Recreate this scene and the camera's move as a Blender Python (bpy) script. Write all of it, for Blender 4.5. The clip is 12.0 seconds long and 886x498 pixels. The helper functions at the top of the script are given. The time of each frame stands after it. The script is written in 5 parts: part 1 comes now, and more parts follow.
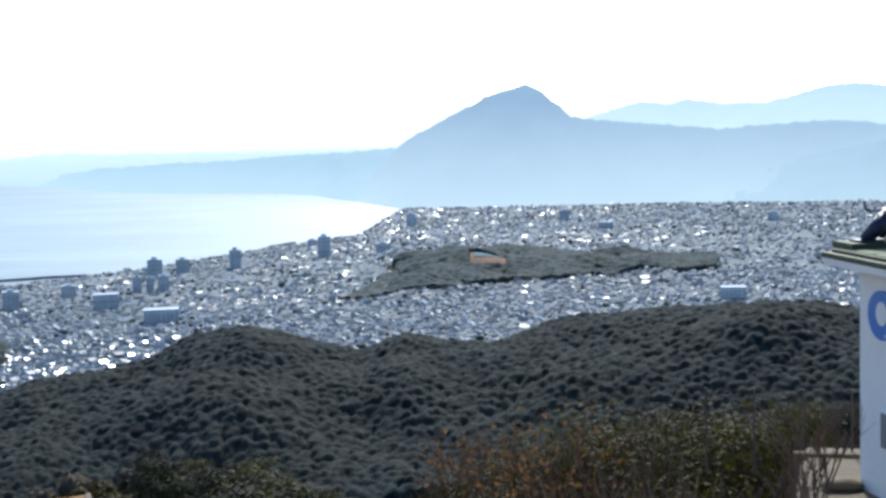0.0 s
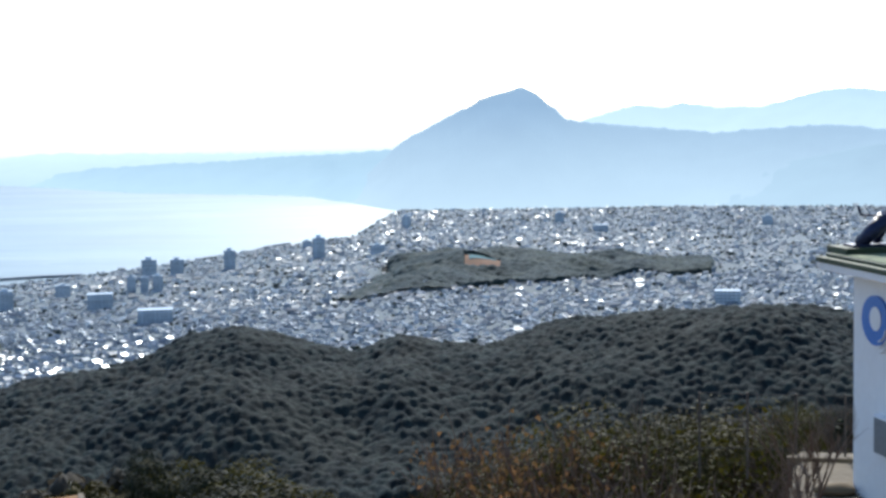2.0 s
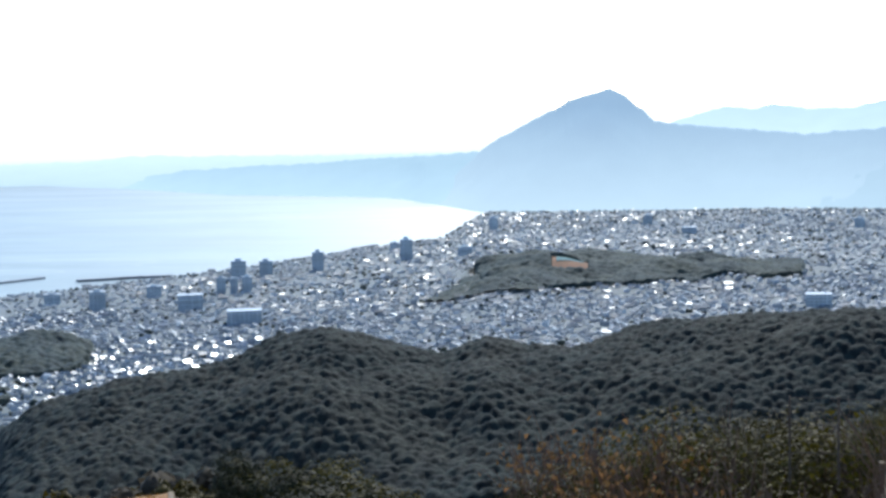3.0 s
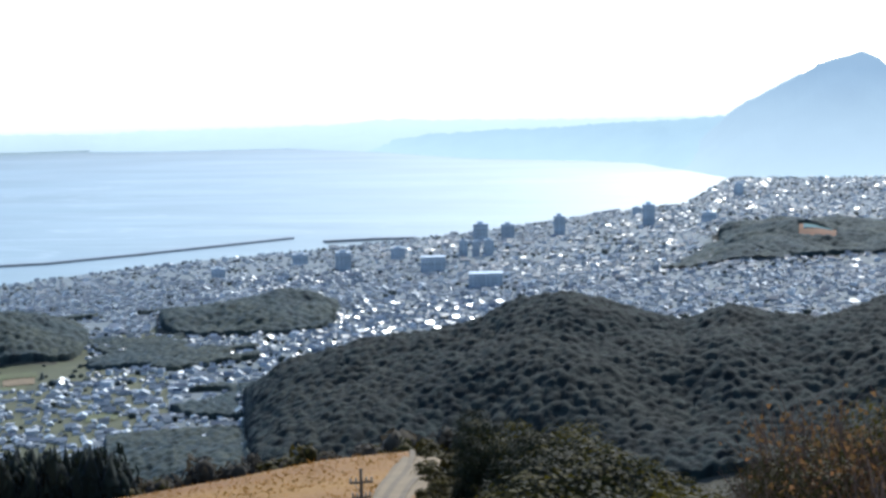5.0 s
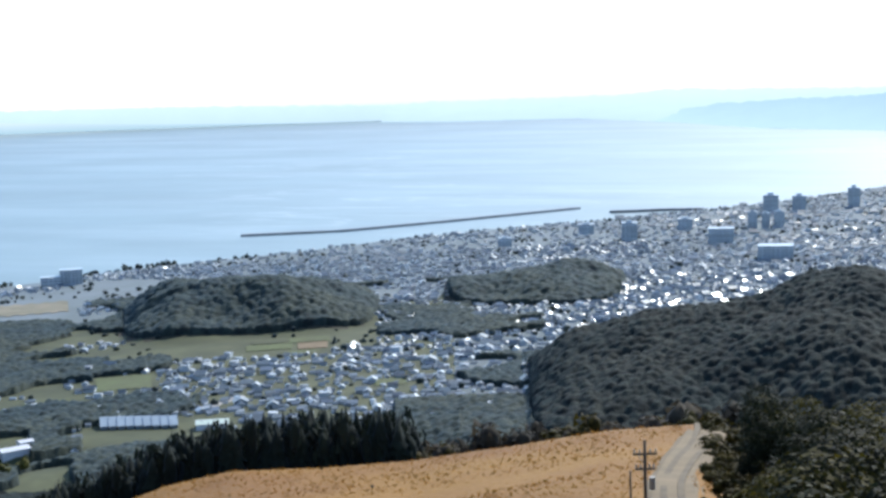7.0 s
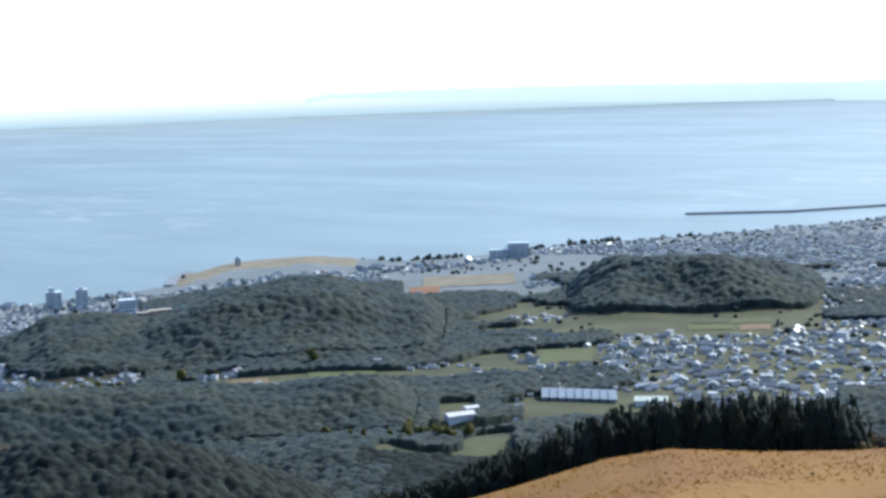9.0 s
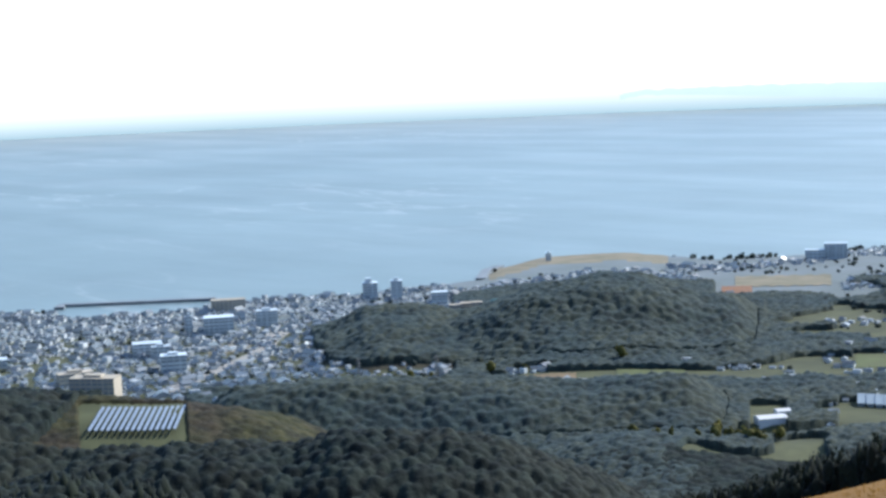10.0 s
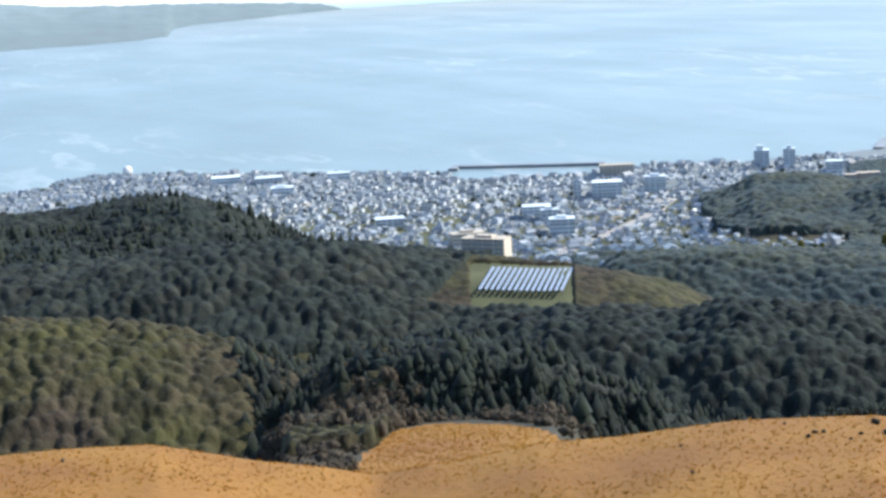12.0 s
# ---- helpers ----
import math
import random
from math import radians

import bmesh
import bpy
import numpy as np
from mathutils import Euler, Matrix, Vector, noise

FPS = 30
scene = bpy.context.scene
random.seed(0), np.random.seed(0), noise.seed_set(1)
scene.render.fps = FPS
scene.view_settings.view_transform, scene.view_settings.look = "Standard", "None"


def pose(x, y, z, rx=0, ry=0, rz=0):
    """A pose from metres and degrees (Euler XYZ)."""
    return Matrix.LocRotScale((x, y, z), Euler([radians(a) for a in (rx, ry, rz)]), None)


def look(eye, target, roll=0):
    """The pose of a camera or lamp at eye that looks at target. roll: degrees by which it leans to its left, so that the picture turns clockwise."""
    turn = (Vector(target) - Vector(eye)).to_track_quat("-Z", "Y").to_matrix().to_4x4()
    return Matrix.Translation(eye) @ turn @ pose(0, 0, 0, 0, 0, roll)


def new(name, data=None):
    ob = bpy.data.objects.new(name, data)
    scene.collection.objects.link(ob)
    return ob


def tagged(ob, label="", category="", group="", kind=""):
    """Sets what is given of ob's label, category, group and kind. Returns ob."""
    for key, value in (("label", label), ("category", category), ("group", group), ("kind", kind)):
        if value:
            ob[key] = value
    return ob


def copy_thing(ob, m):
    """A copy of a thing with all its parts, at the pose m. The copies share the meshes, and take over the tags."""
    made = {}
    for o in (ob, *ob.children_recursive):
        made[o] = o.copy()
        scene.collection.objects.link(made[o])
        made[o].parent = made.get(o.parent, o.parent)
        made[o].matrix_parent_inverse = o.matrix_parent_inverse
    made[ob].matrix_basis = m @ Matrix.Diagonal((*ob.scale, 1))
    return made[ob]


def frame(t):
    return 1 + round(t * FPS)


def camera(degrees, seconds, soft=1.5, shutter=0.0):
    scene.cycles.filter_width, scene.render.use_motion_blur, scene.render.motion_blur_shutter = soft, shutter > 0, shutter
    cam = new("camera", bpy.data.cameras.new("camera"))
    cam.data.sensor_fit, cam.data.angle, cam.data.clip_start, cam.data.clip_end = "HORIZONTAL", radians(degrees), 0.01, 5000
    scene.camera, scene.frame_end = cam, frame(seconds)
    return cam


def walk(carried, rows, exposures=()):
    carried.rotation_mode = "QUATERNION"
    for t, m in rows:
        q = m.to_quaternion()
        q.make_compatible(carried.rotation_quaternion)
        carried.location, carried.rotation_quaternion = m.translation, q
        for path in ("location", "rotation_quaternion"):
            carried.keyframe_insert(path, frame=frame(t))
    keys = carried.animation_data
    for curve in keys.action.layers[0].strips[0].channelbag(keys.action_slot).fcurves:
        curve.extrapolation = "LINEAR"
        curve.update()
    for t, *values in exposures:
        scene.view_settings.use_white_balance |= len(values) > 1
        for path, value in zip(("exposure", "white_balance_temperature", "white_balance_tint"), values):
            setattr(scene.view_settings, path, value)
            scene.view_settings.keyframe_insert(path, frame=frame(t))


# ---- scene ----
# ---------------------------------------------------------------- camera
EYE = 150.0
cam = camera(31.71, 12.0, soft=3.0)
# seconds, yaw (to the left), pitch, lean
TURNS = [
    (0.0, 0.0, -5.0, -1.5), (0.5, 0.281, -4.431, -1.293), (1.0, 0.529, -4.806, -1.229), (1.5, -0.032, -4.876, -1.426),
    (2.0, -0.198, -4.93, -1.115), (2.5, 1.282, -4.893, -1.269), (3.0, 3.015, -4.794, -1.251), (3.5, 5.89, -5.009, -1.308),
    (3.7, 7.364, -5.128, -1.4), (5.3, 12.711, -6.103, -1.142), (5.5, 13.443, -6.222, -1.034), (6.0, 16.535, -6.36, -1.306),
    (6.5, 19.916, -6.615, -1.454), (6.7, 21.2, -6.674, -1.6), (8.3, 29.349, -6.983, -2.5), (8.5, 32.156, -6.98, -2.464),
    (9.0, 38.814, -6.979, -2.14), (9.5, 45.164, -6.713, -2.25), (10.0, 50.261, -6.676, -2.381), (10.5, 52.332, -9.203, -2.923),
    (11.0, 55.327, -10.549, -3.193), (11.5, 60.889, -10.632, -3.31), (12.0, 64.835, -10.903, -3.343),
]
walk(cam, [(t, pose(0, 0, EYE, 90 + pitch, 0, yaw) @ pose(0, 0, 0, 0, 0, lean)) for t, yaw, pitch, lean in TURNS],
     [(0.0, 0.76, 6200, 7), (5.5, 0.84, 6200, 7), (9.5, 0.92, 6400, 7), (10.5, 0.85, 6500, 7), (11.0, 1.18, 6750, 8), (12.0, 1.36, 6800, 9)])

# ---------------------------------------------------------------- light
SUN_TURN, SUN_HIGH = 6.0, 36.0   # degrees to the right of the y axis, degrees up
world = bpy.data.worlds.new("sky")
scene.world = world
world.use_nodes = True
wn = world.node_tree.nodes
sky = wn.new("ShaderNodeTexSky")
sky.sky_type, sky.sun_disc = "NISHITA", False
sky.sun_elevation, sky.sun_rotation = radians(SUN_HIGH), radians(SUN_TURN)
sky.altitude, sky.air_density, sky.dust_density, sky.ozone_density = 300, 0.8, 0.6, 1.6
wn["Background"].inputs["Strength"].default_value = 0.15
world.node_tree.links.new(sky.outputs[0], wn["Background"].inputs[0])
lamp = bpy.data.lights.new("sun", "SUN")
lamp.energy, lamp.angle, lamp.color = 2.9, radians(0.6), (1.0, 0.94, 0.84)
a, e = radians(SUN_TURN), radians(SUN_HIGH)
new("sun", lamp).matrix_world = look((1500 * math.sin(a) * math.cos(e), 1500 * math.cos(a) * math.cos(e), EYE + 1500 * math.sin(e)), (0, 0, EYE))


# ---------------------------------------------------------------- materials
def material(name, colour, rough=0.8, metal=0.0, vary=0.25, scale=1.0, fine=12.0, bump=0.3, island=0.0, item=0.0, each=0.0, sheen=0.0, tint=(1, 1, 1), coat=0.0, second=None, depth=0.05, through_light=0.0):
    """A surface with stains at one size and grain at a finer one; island, item: change of brightness from piece to
    piece; sheen, tint: a veil that stands in for haze.
    """
    m = bpy.data.materials.new(name)
    m.use_nodes = True
    nt = m.node_tree
    n, link = nt.nodes, nt.links.new
    b = n["Principled BSDF"]
    b.inputs["Roughness"].default_value, b.inputs["Metallic"].default_value = rough, metal
    b.inputs["Coat Weight"].default_value = coat
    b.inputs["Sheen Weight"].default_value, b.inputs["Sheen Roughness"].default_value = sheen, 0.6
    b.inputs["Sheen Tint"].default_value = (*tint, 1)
    g = n.new("ShaderNodeNewGeometry")
    big, small = n.new("ShaderNodeTexNoise"), n.new("ShaderNodeTexNoise")
    for tex, s, d in ((big, scale, 4), (small, fine, 6)):
        tex.inputs["Scale"].default_value, tex.inputs["Detail"].default_value = s, d
        link(g.outputs["Position"], tex.inputs["Vector"])
    mix = n.new("ShaderNodeMix")
    mix.data_type = "RGBA"
    ramp = n.new("ShaderNodeMapRange")
    ramp.inputs[1].default_value, ramp.inputs[2].default_value = 0.35, 0.65
    link(big.outputs["Fac"], ramp.inputs[0])
    link(ramp.outputs[0], mix.inputs[0])
    dark = second or tuple(c * (1 - vary) for c in colour)
    mix.inputs[6].default_value, mix.inputs[7].default_value = (*colour, 1), (*dark, 1)
    hsv = n.new("ShaderNodeHueSaturation")
    link(mix.outputs[2], hsv.inputs["Color"])
    value = n.new("ShaderNodeMath")
    value.operation = "MULTIPLY_ADD"
    link(small.outputs["Fac"], value.inputs[0])
    value.inputs[1].default_value, value.inputs[2].default_value = vary * 1.6, 1 - vary * 0.8
    last = value
    for amount, kind in ((island, "island"), (item, "item"), (each, "each")):
        if amount:
            if kind == "island":
                out = g.outputs["Random Per Island"]
            elif kind == "item":
                out = n.new("ShaderNodeObjectInfo").outputs["Random"]
            else:
                own = n.new("ShaderNodeAttribute")
                own.attribute_name = "tint"
                out = own.outputs["Fac"]
            k = n.new("ShaderNodeMath")
            k.operation = "MULTIPLY_ADD"
            k.inputs[1].default_value, k.inputs[2].default_value = 2 * amount, 1 - amount
            link(out, k.inputs[0])
            mul = n.new("ShaderNodeMath")
            mul.operation = "MULTIPLY"
            link(last.outputs[0], mul.inputs[0])
            link(k.outputs[0], mul.inputs[1])
            last = mul
            hue = n.new("ShaderNodeMath")
            hue.operation = "MULTIPLY_ADD"
            hue.inputs[1].default_value, hue.inputs[2].default_value = -0.06 * amount, 0.5 + 0.03 * amount
            link(out, hue.inputs[0])
            link(hue.outputs[0], hsv.inputs["Hue"])
    link(last.outputs[0], hsv.inputs["Value"])
    link(hsv.outputs["Color"], b.inputs["Base Color"])
    if through_light:
        b.inputs["Specular IOR Level"].default_value = 0.12
        thin, both = n.new("ShaderNodeBsdfTranslucent"), n.new("ShaderNodeMixShader")
        both.inputs[0].default_value = through_light
        link(hsv.outputs["Color"], thin.inputs["Color"])
        link(b.outputs[0], both.inputs[1])
        link(thin.outputs[0], both.inputs[2])
        link(both.outputs[0], n["Material Output"].inputs["Surface"])
    if bump:
        bp = n.new("ShaderNodeBump")
        bp.inputs["Strength"].default_value, bp.inputs["Distance"].default_value = bump, depth
        link(small.outputs["Fac"], bp.inputs["Height"])
        link(bp.outputs["Normal"], b.inputs["Normal"])
    return m


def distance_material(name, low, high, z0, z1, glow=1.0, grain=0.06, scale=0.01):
    """Land so far off that only its pale air colour is left: a backdrop that glows, its haze put into the emission
    colour, paler towards its foot.
    """
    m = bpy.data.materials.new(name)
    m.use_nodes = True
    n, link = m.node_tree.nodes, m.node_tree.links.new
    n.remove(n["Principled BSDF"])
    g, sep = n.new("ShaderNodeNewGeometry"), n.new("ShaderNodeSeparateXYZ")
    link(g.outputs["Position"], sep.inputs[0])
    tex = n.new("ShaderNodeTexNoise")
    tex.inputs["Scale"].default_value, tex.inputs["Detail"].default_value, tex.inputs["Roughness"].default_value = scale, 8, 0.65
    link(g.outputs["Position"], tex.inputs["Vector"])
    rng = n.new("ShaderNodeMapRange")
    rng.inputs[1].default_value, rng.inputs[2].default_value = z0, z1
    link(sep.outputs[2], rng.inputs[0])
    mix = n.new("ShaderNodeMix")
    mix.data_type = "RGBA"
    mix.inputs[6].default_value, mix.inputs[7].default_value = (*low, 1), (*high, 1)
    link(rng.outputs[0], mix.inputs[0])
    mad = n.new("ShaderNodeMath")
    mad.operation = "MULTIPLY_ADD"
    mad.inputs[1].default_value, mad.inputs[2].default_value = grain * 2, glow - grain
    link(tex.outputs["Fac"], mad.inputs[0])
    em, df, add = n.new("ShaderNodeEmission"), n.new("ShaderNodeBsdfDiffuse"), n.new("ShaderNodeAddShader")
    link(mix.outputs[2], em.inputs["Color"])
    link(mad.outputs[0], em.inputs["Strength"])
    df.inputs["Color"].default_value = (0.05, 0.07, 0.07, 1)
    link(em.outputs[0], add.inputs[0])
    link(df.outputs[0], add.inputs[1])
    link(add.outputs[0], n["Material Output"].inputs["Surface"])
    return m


# sheen tint that stands in for air haze on distant surfaces
AIR = (0.70, 0.86, 1.0)
M_GRASS = material("dry_grass", (0.245, 0.117, 0.012), 0.9, vary=0.25, scale=0.05, fine=1.1, bump=0.6, second=(0.185, 0.077, 0.008), depth=0.3)
M_STRAW = material("straw_tufts", (0.30, 0.155, 0.018), 0.9, vary=0.2, scale=0.05, fine=2.0, bump=0.0, each=0.3, second=(0.27, 0.13, 0.022), through_light=0.35)
M_FLOOR = material("forest_floor", (0.034, 0.034, 0.021), 0.95, vary=0.35, scale=0.03, fine=0.5, bump=0.6, depth=1.0)
# the blue sheen here is haze put into the town ground
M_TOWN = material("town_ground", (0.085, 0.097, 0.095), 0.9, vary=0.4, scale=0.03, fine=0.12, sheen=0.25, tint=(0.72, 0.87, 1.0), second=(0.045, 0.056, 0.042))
M_FIELD = material("farm_field", (0.075, 0.085, 0.036), 0.9, vary=0.35, scale=0.05, fine=0.4, second=(0.042, 0.052, 0.022))
M_GREEN = material("green_crop", (0.085, 0.11, 0.036), 0.9, vary=0.3, scale=0.08, fine=0.6, second=(0.07, 0.08, 0.03))
M_EARTH = material("bare_earth", (0.20, 0.145, 0.08), 0.9, vary=0.25, scale=0.3, fine=3.0)
M_RED = material("red_earth", (0.24, 0.115, 0.06), 0.9, vary=0.2, scale=0.1, fine=1.0)
M_SAND = material("pale_sand", (0.25, 0.215, 0.155), 0.9, vary=0.25, scale=0.06, fine=1.0, second=(0.16, 0.15, 0.10))
M_ROAD = material("pale_road", (0.34, 0.33, 0.31), 0.8, vary=0.12, scale=0.1, fine=1.0)
M_CONCRETE = material("concrete", (0.14, 0.105, 0.062), 0.9, vary=0.3, scale=0.6, fine=9.0)
# Woods: the blue sheen, and the oaks' bluish base, put haze into the colour.
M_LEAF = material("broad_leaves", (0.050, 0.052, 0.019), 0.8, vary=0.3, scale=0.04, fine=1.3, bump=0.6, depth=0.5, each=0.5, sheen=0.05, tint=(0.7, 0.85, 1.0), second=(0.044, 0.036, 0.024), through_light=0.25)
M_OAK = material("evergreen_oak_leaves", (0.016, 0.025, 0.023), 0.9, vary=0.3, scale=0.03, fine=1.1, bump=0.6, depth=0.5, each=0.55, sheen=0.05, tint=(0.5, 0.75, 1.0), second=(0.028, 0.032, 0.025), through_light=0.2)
# Oaks of the farther hills: a bluer, stronger mix of that painted haze.
M_FAROAK = material("hazy_oak_leaves", (0.024, 0.037, 0.035), 0.85, vary=0.3, scale=0.03, fine=1.0, bump=0.6, depth=0.5, each=0.45, sheen=0.15, tint=(0.55, 0.8, 1.0), second=(0.046, 0.052, 0.032), through_light=0.2)
M_BARE = material("bare_twigs", (0.090, 0.074, 0.052), 0.9, vary=0.25, scale=0.05, fine=1.5, bump=0.0, each=0.25, island=0.1, sheen=0.08, tint=(0.7, 0.85, 1.0), through_light=0.3)
M_CEDAR = material("cedar_needles", (0.020, 0.027, 0.016), 0.9, vary=0.3, scale=0.05, fine=1.2, bump=0.0, each=0.4, island=0.1, sheen=0.1, tint=(0.6, 0.75, 1.0), through_light=0.2)
M_BAMBOO = material("bamboo_leaves", (0.13, 0.13, 0.04), 0.75, vary=0.2, scale=0.05, fine=1.0, bump=0.0, each=0.4, island=0.3, through_light=0.4)
M_OLIVE = material("olive_leaves", (0.058, 0.052, 0.006), 0.7, vary=0.25, scale=1.0, fine=6.0, bump=0.0, island=0.5, through_light=0.35)
M_DARKLEAF = material("dark_leaves", (0.016, 0.021, 0.009), 0.7, vary=0.25, scale=1.0, fine=6.0, bump=0.0, island=0.5, item=0.4, through_light=0.22)
M_SHRUB = material("shrub_leaves", (0.056, 0.046, 0.010), 0.7, vary=0.25, scale=0.6, fine=5.0, bump=0.0, island=0.5, each=0.3, through_light=0.3)
M_DEAD = material("dead_leaves", (0.20, 0.115, 0.05), 0.8, vary=0.25, scale=1.0, fine=6.0, bump=0.0, island=0.4, through_light=0.4)
M_TWIG = material("brown_twigs", (0.17, 0.11, 0.075), 0.9, vary=0.3, scale=2.0, fine=20.0, bump=0.2)
M_BARK = material("bark", (0.10, 0.08, 0.06), 0.9, vary=0.3, scale=2.0, fine=20.0)
# town walls and roofs carry a blue sheen in place of distant haze
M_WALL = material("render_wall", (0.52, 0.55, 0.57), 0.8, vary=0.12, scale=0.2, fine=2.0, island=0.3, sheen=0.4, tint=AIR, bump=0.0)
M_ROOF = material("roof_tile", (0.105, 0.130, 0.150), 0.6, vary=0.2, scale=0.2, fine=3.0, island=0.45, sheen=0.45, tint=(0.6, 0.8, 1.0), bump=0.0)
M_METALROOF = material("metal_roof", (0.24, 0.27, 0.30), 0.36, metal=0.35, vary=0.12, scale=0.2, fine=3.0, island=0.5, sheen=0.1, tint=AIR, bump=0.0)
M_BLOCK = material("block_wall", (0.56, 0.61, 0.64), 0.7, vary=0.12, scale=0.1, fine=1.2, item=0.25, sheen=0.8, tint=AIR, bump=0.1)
M_BEIGE = material("beige_wall", (0.50, 0.45, 0.37), 0.75, vary=0.1, scale=0.1, fine=1.2, item=0.15, bump=0.1)
M_GLASS = material("window_glass", (0.22, 0.27, 0.31), 0.25, vary=0.2, scale=0.2, fine=1.0, bump=0.0, sheen=0.5, tint=AIR)
M_STONE = material("breakwater_stone", (0.17, 0.185, 0.20), 0.85, vary=0.3, scale=0.1, fine=0.8, sheen=0.3, tint=AIR)
M_WHITE = material("white_paint", (0.70, 0.72, 0.74), 0.6, vary=0.07, scale=0.9, fine=9.0, bump=0.12)
M_MOSS = material("green_roof_paint", (0.035, 0.055, 0.02), 0.7, vary=0.3, scale=2.0, fine=18.0)
M_FELT = material("pale_green_felt", (0.20, 0.24, 0.13), 0.85, vary=0.2, scale=1.5, fine=25.0)
M_BLUE = material("blue_enamel", (0.012, 0.13, 0.48), 0.35, vary=0.12, scale=2.0, fine=20.0, bump=0.05)
M_NAVY = material("navy_metal", (0.012, 0.02, 0.06), 0.4, metal=0.3, vary=0.2, scale=3.0, fine=25.0)
M_GREY = material("grey_box_paint", (0.16, 0.175, 0.19), 0.6, vary=0.1, scale=2.0, fine=20.0)
M_STEEL = material("galvanised_steel", (0.30, 0.30, 0.29), 0.5, metal=0.6, vary=0.15, scale=2.0, fine=20.0)
M_POLE = material("weathered_pole", (0.075, 0.062, 0.05), 0.85, vary=0.2, scale=1.0, fine=10.0)
M_SOLAR = material("solar_cell", (0.24, 0.29, 0.36), 0.3, vary=0.1, scale=0.2, fine=2.0, bump=0.0, coat=0.5)
M_TEAL = material("teal_roof", (0.05, 0.17, 0.19), 0.9, vary=0.1, scale=0.2, fine=2.0)


# ---------------------------------------------------------------- mesh helpers
def polar(az, r, z=0.0):
    a = radians(az)
    return Vector((-r * math.sin(a), r * math.cos(a), z))


def raw(name, verts, faces, mats, index=None, smooth=False):
    """A mesh object from arrays; faces: an int array (n, 3 or 4) or a list of tuples."""
    me = bpy.data.meshes.new(name)
    if isinstance(faces, np.ndarray):
        n, k = faces.shape
        me.vertices.add(len(verts))
        me.vertices.foreach_set("co", np.asarray(verts, dtype=np.float32).ravel())
        me.loops.add(n * k)
        me.loops.foreach_set("vertex_index", faces.astype(np.int32).ravel())
        me.polygons.add(n)
        me.polygons.foreach_set("loop_start", np.arange(0, n * k, k, dtype=np.int32))
        me.polygons.foreach_set("loop_total", np.full(n, k, dtype=np.int32))
    else:
        me.from_pydata([tuple(v) for v in verts], [], faces)
    for m in mats:
        me.materials.append(m)
    if index is not None:
        me.polygons.foreach_set("material_index", np.asarray(index, dtype=np.int32))
    me.polygons.foreach_set("use_smooth", np.full(len(me.polygons), smooth))
    me.update(calc_edges=True)
    me.validate()
    return new(name, me)


def part(name, bm, mat, parent=None, label="", smooth=False):
    me = bpy.data.meshes.new(name)
    for f in bm.faces:
        f.smooth = smooth
    bm.to_mesh(me)
    bm.free()
    for m in (mat if isinstance(mat, (list, tuple)) else [mat]):
        me.materials.append(m)
    ob = new(name, me)
    ob.parent = parent
    return tagged(ob, label)


def empty(name, m, label, category, group=""):
    ob = new(name)
    ob.matrix_basis = m
    ob.empty_display_size = 0.3
    return tagged(ob, label, category, group)


def box(bm, x0, x1, y0, y1, z0, z1, bevel=0.0):
    r = bmesh.ops.create_cube(bm, size=1, matrix=Matrix.Translation(((x0 + x1) / 2, (y0 + y1) / 2, (z0 + z1) / 2)) @ Matrix.Diagonal((x1 - x0, y1 - y0, z1 - z0, 1)))
    if bevel:
        es = list({e for v in r["verts"] for e in v.link_edges})
        bmesh.ops.bevel(bm, geom=es, offset=bevel, segments=2, affect="EDGES", profile=0.5)
    return bm


def tube(bm, p, q, r0, r1, sides=8):
    p, q = Vector(p), Vector(q)
    m = Matrix.Translation((p + q) / 2) @ (q - p).to_track_quat("Z", "Y").to_matrix().to_4x4()
    bmesh.ops.create_cone(bm, cap_ends=True, segments=sides, radius1=r0, radius2=r1, depth=(q - p).length, matrix=m)
    return bm


def scatter(name, template, places, mats, smooth=True, index=None):
    """Many copies of templates, joined in one mesh. template: list of (verts, faces); places: array of x, y, z, sx, sy, sz, turn."""
    places = np.asarray(places)
    pick = np.random.randint(0, len(template), len(places))
    vs, fs, ix, tints, base = [], [], [], [], 0
    for k, (tv, tf) in enumerate(template):
        p = places[pick == k]
        if not len(p):
            continue
        c, s = np.cos(p[:, 6])[:, None], np.sin(p[:, 6])[:, None]
        x, y, z = tv[None, :, 0] * p[:, 3:4], tv[None, :, 1] * p[:, 4:5], tv[None, :, 2] * p[:, 5:6]
        v = np.stack([x * c - y * s + p[:, 0:1], x * s + y * c + p[:, 1:2], z + p[:, 2:3]], -1)
        f = tf[None] + (np.arange(len(p)) * len(tv))[:, None, None] + base
        vs.append(v.reshape(-1, 3))
        fs.append(f.reshape(-1, tf.shape[1]))
        if index is not None:
            ix.append(np.tile(index, len(p)))
        base += len(p) * len(tv)
        tints.append(np.repeat(np.random.rand(len(p)), len(tv)))
    ob = raw(name, np.concatenate(vs), np.concatenate(fs), mats, np.concatenate(ix) if index is not None else None, smooth)
    ob.data.attributes.new("tint", "FLOAT", "POINT").data.foreach_set("value", np.concatenate(tints).astype(np.float32))
    return ob


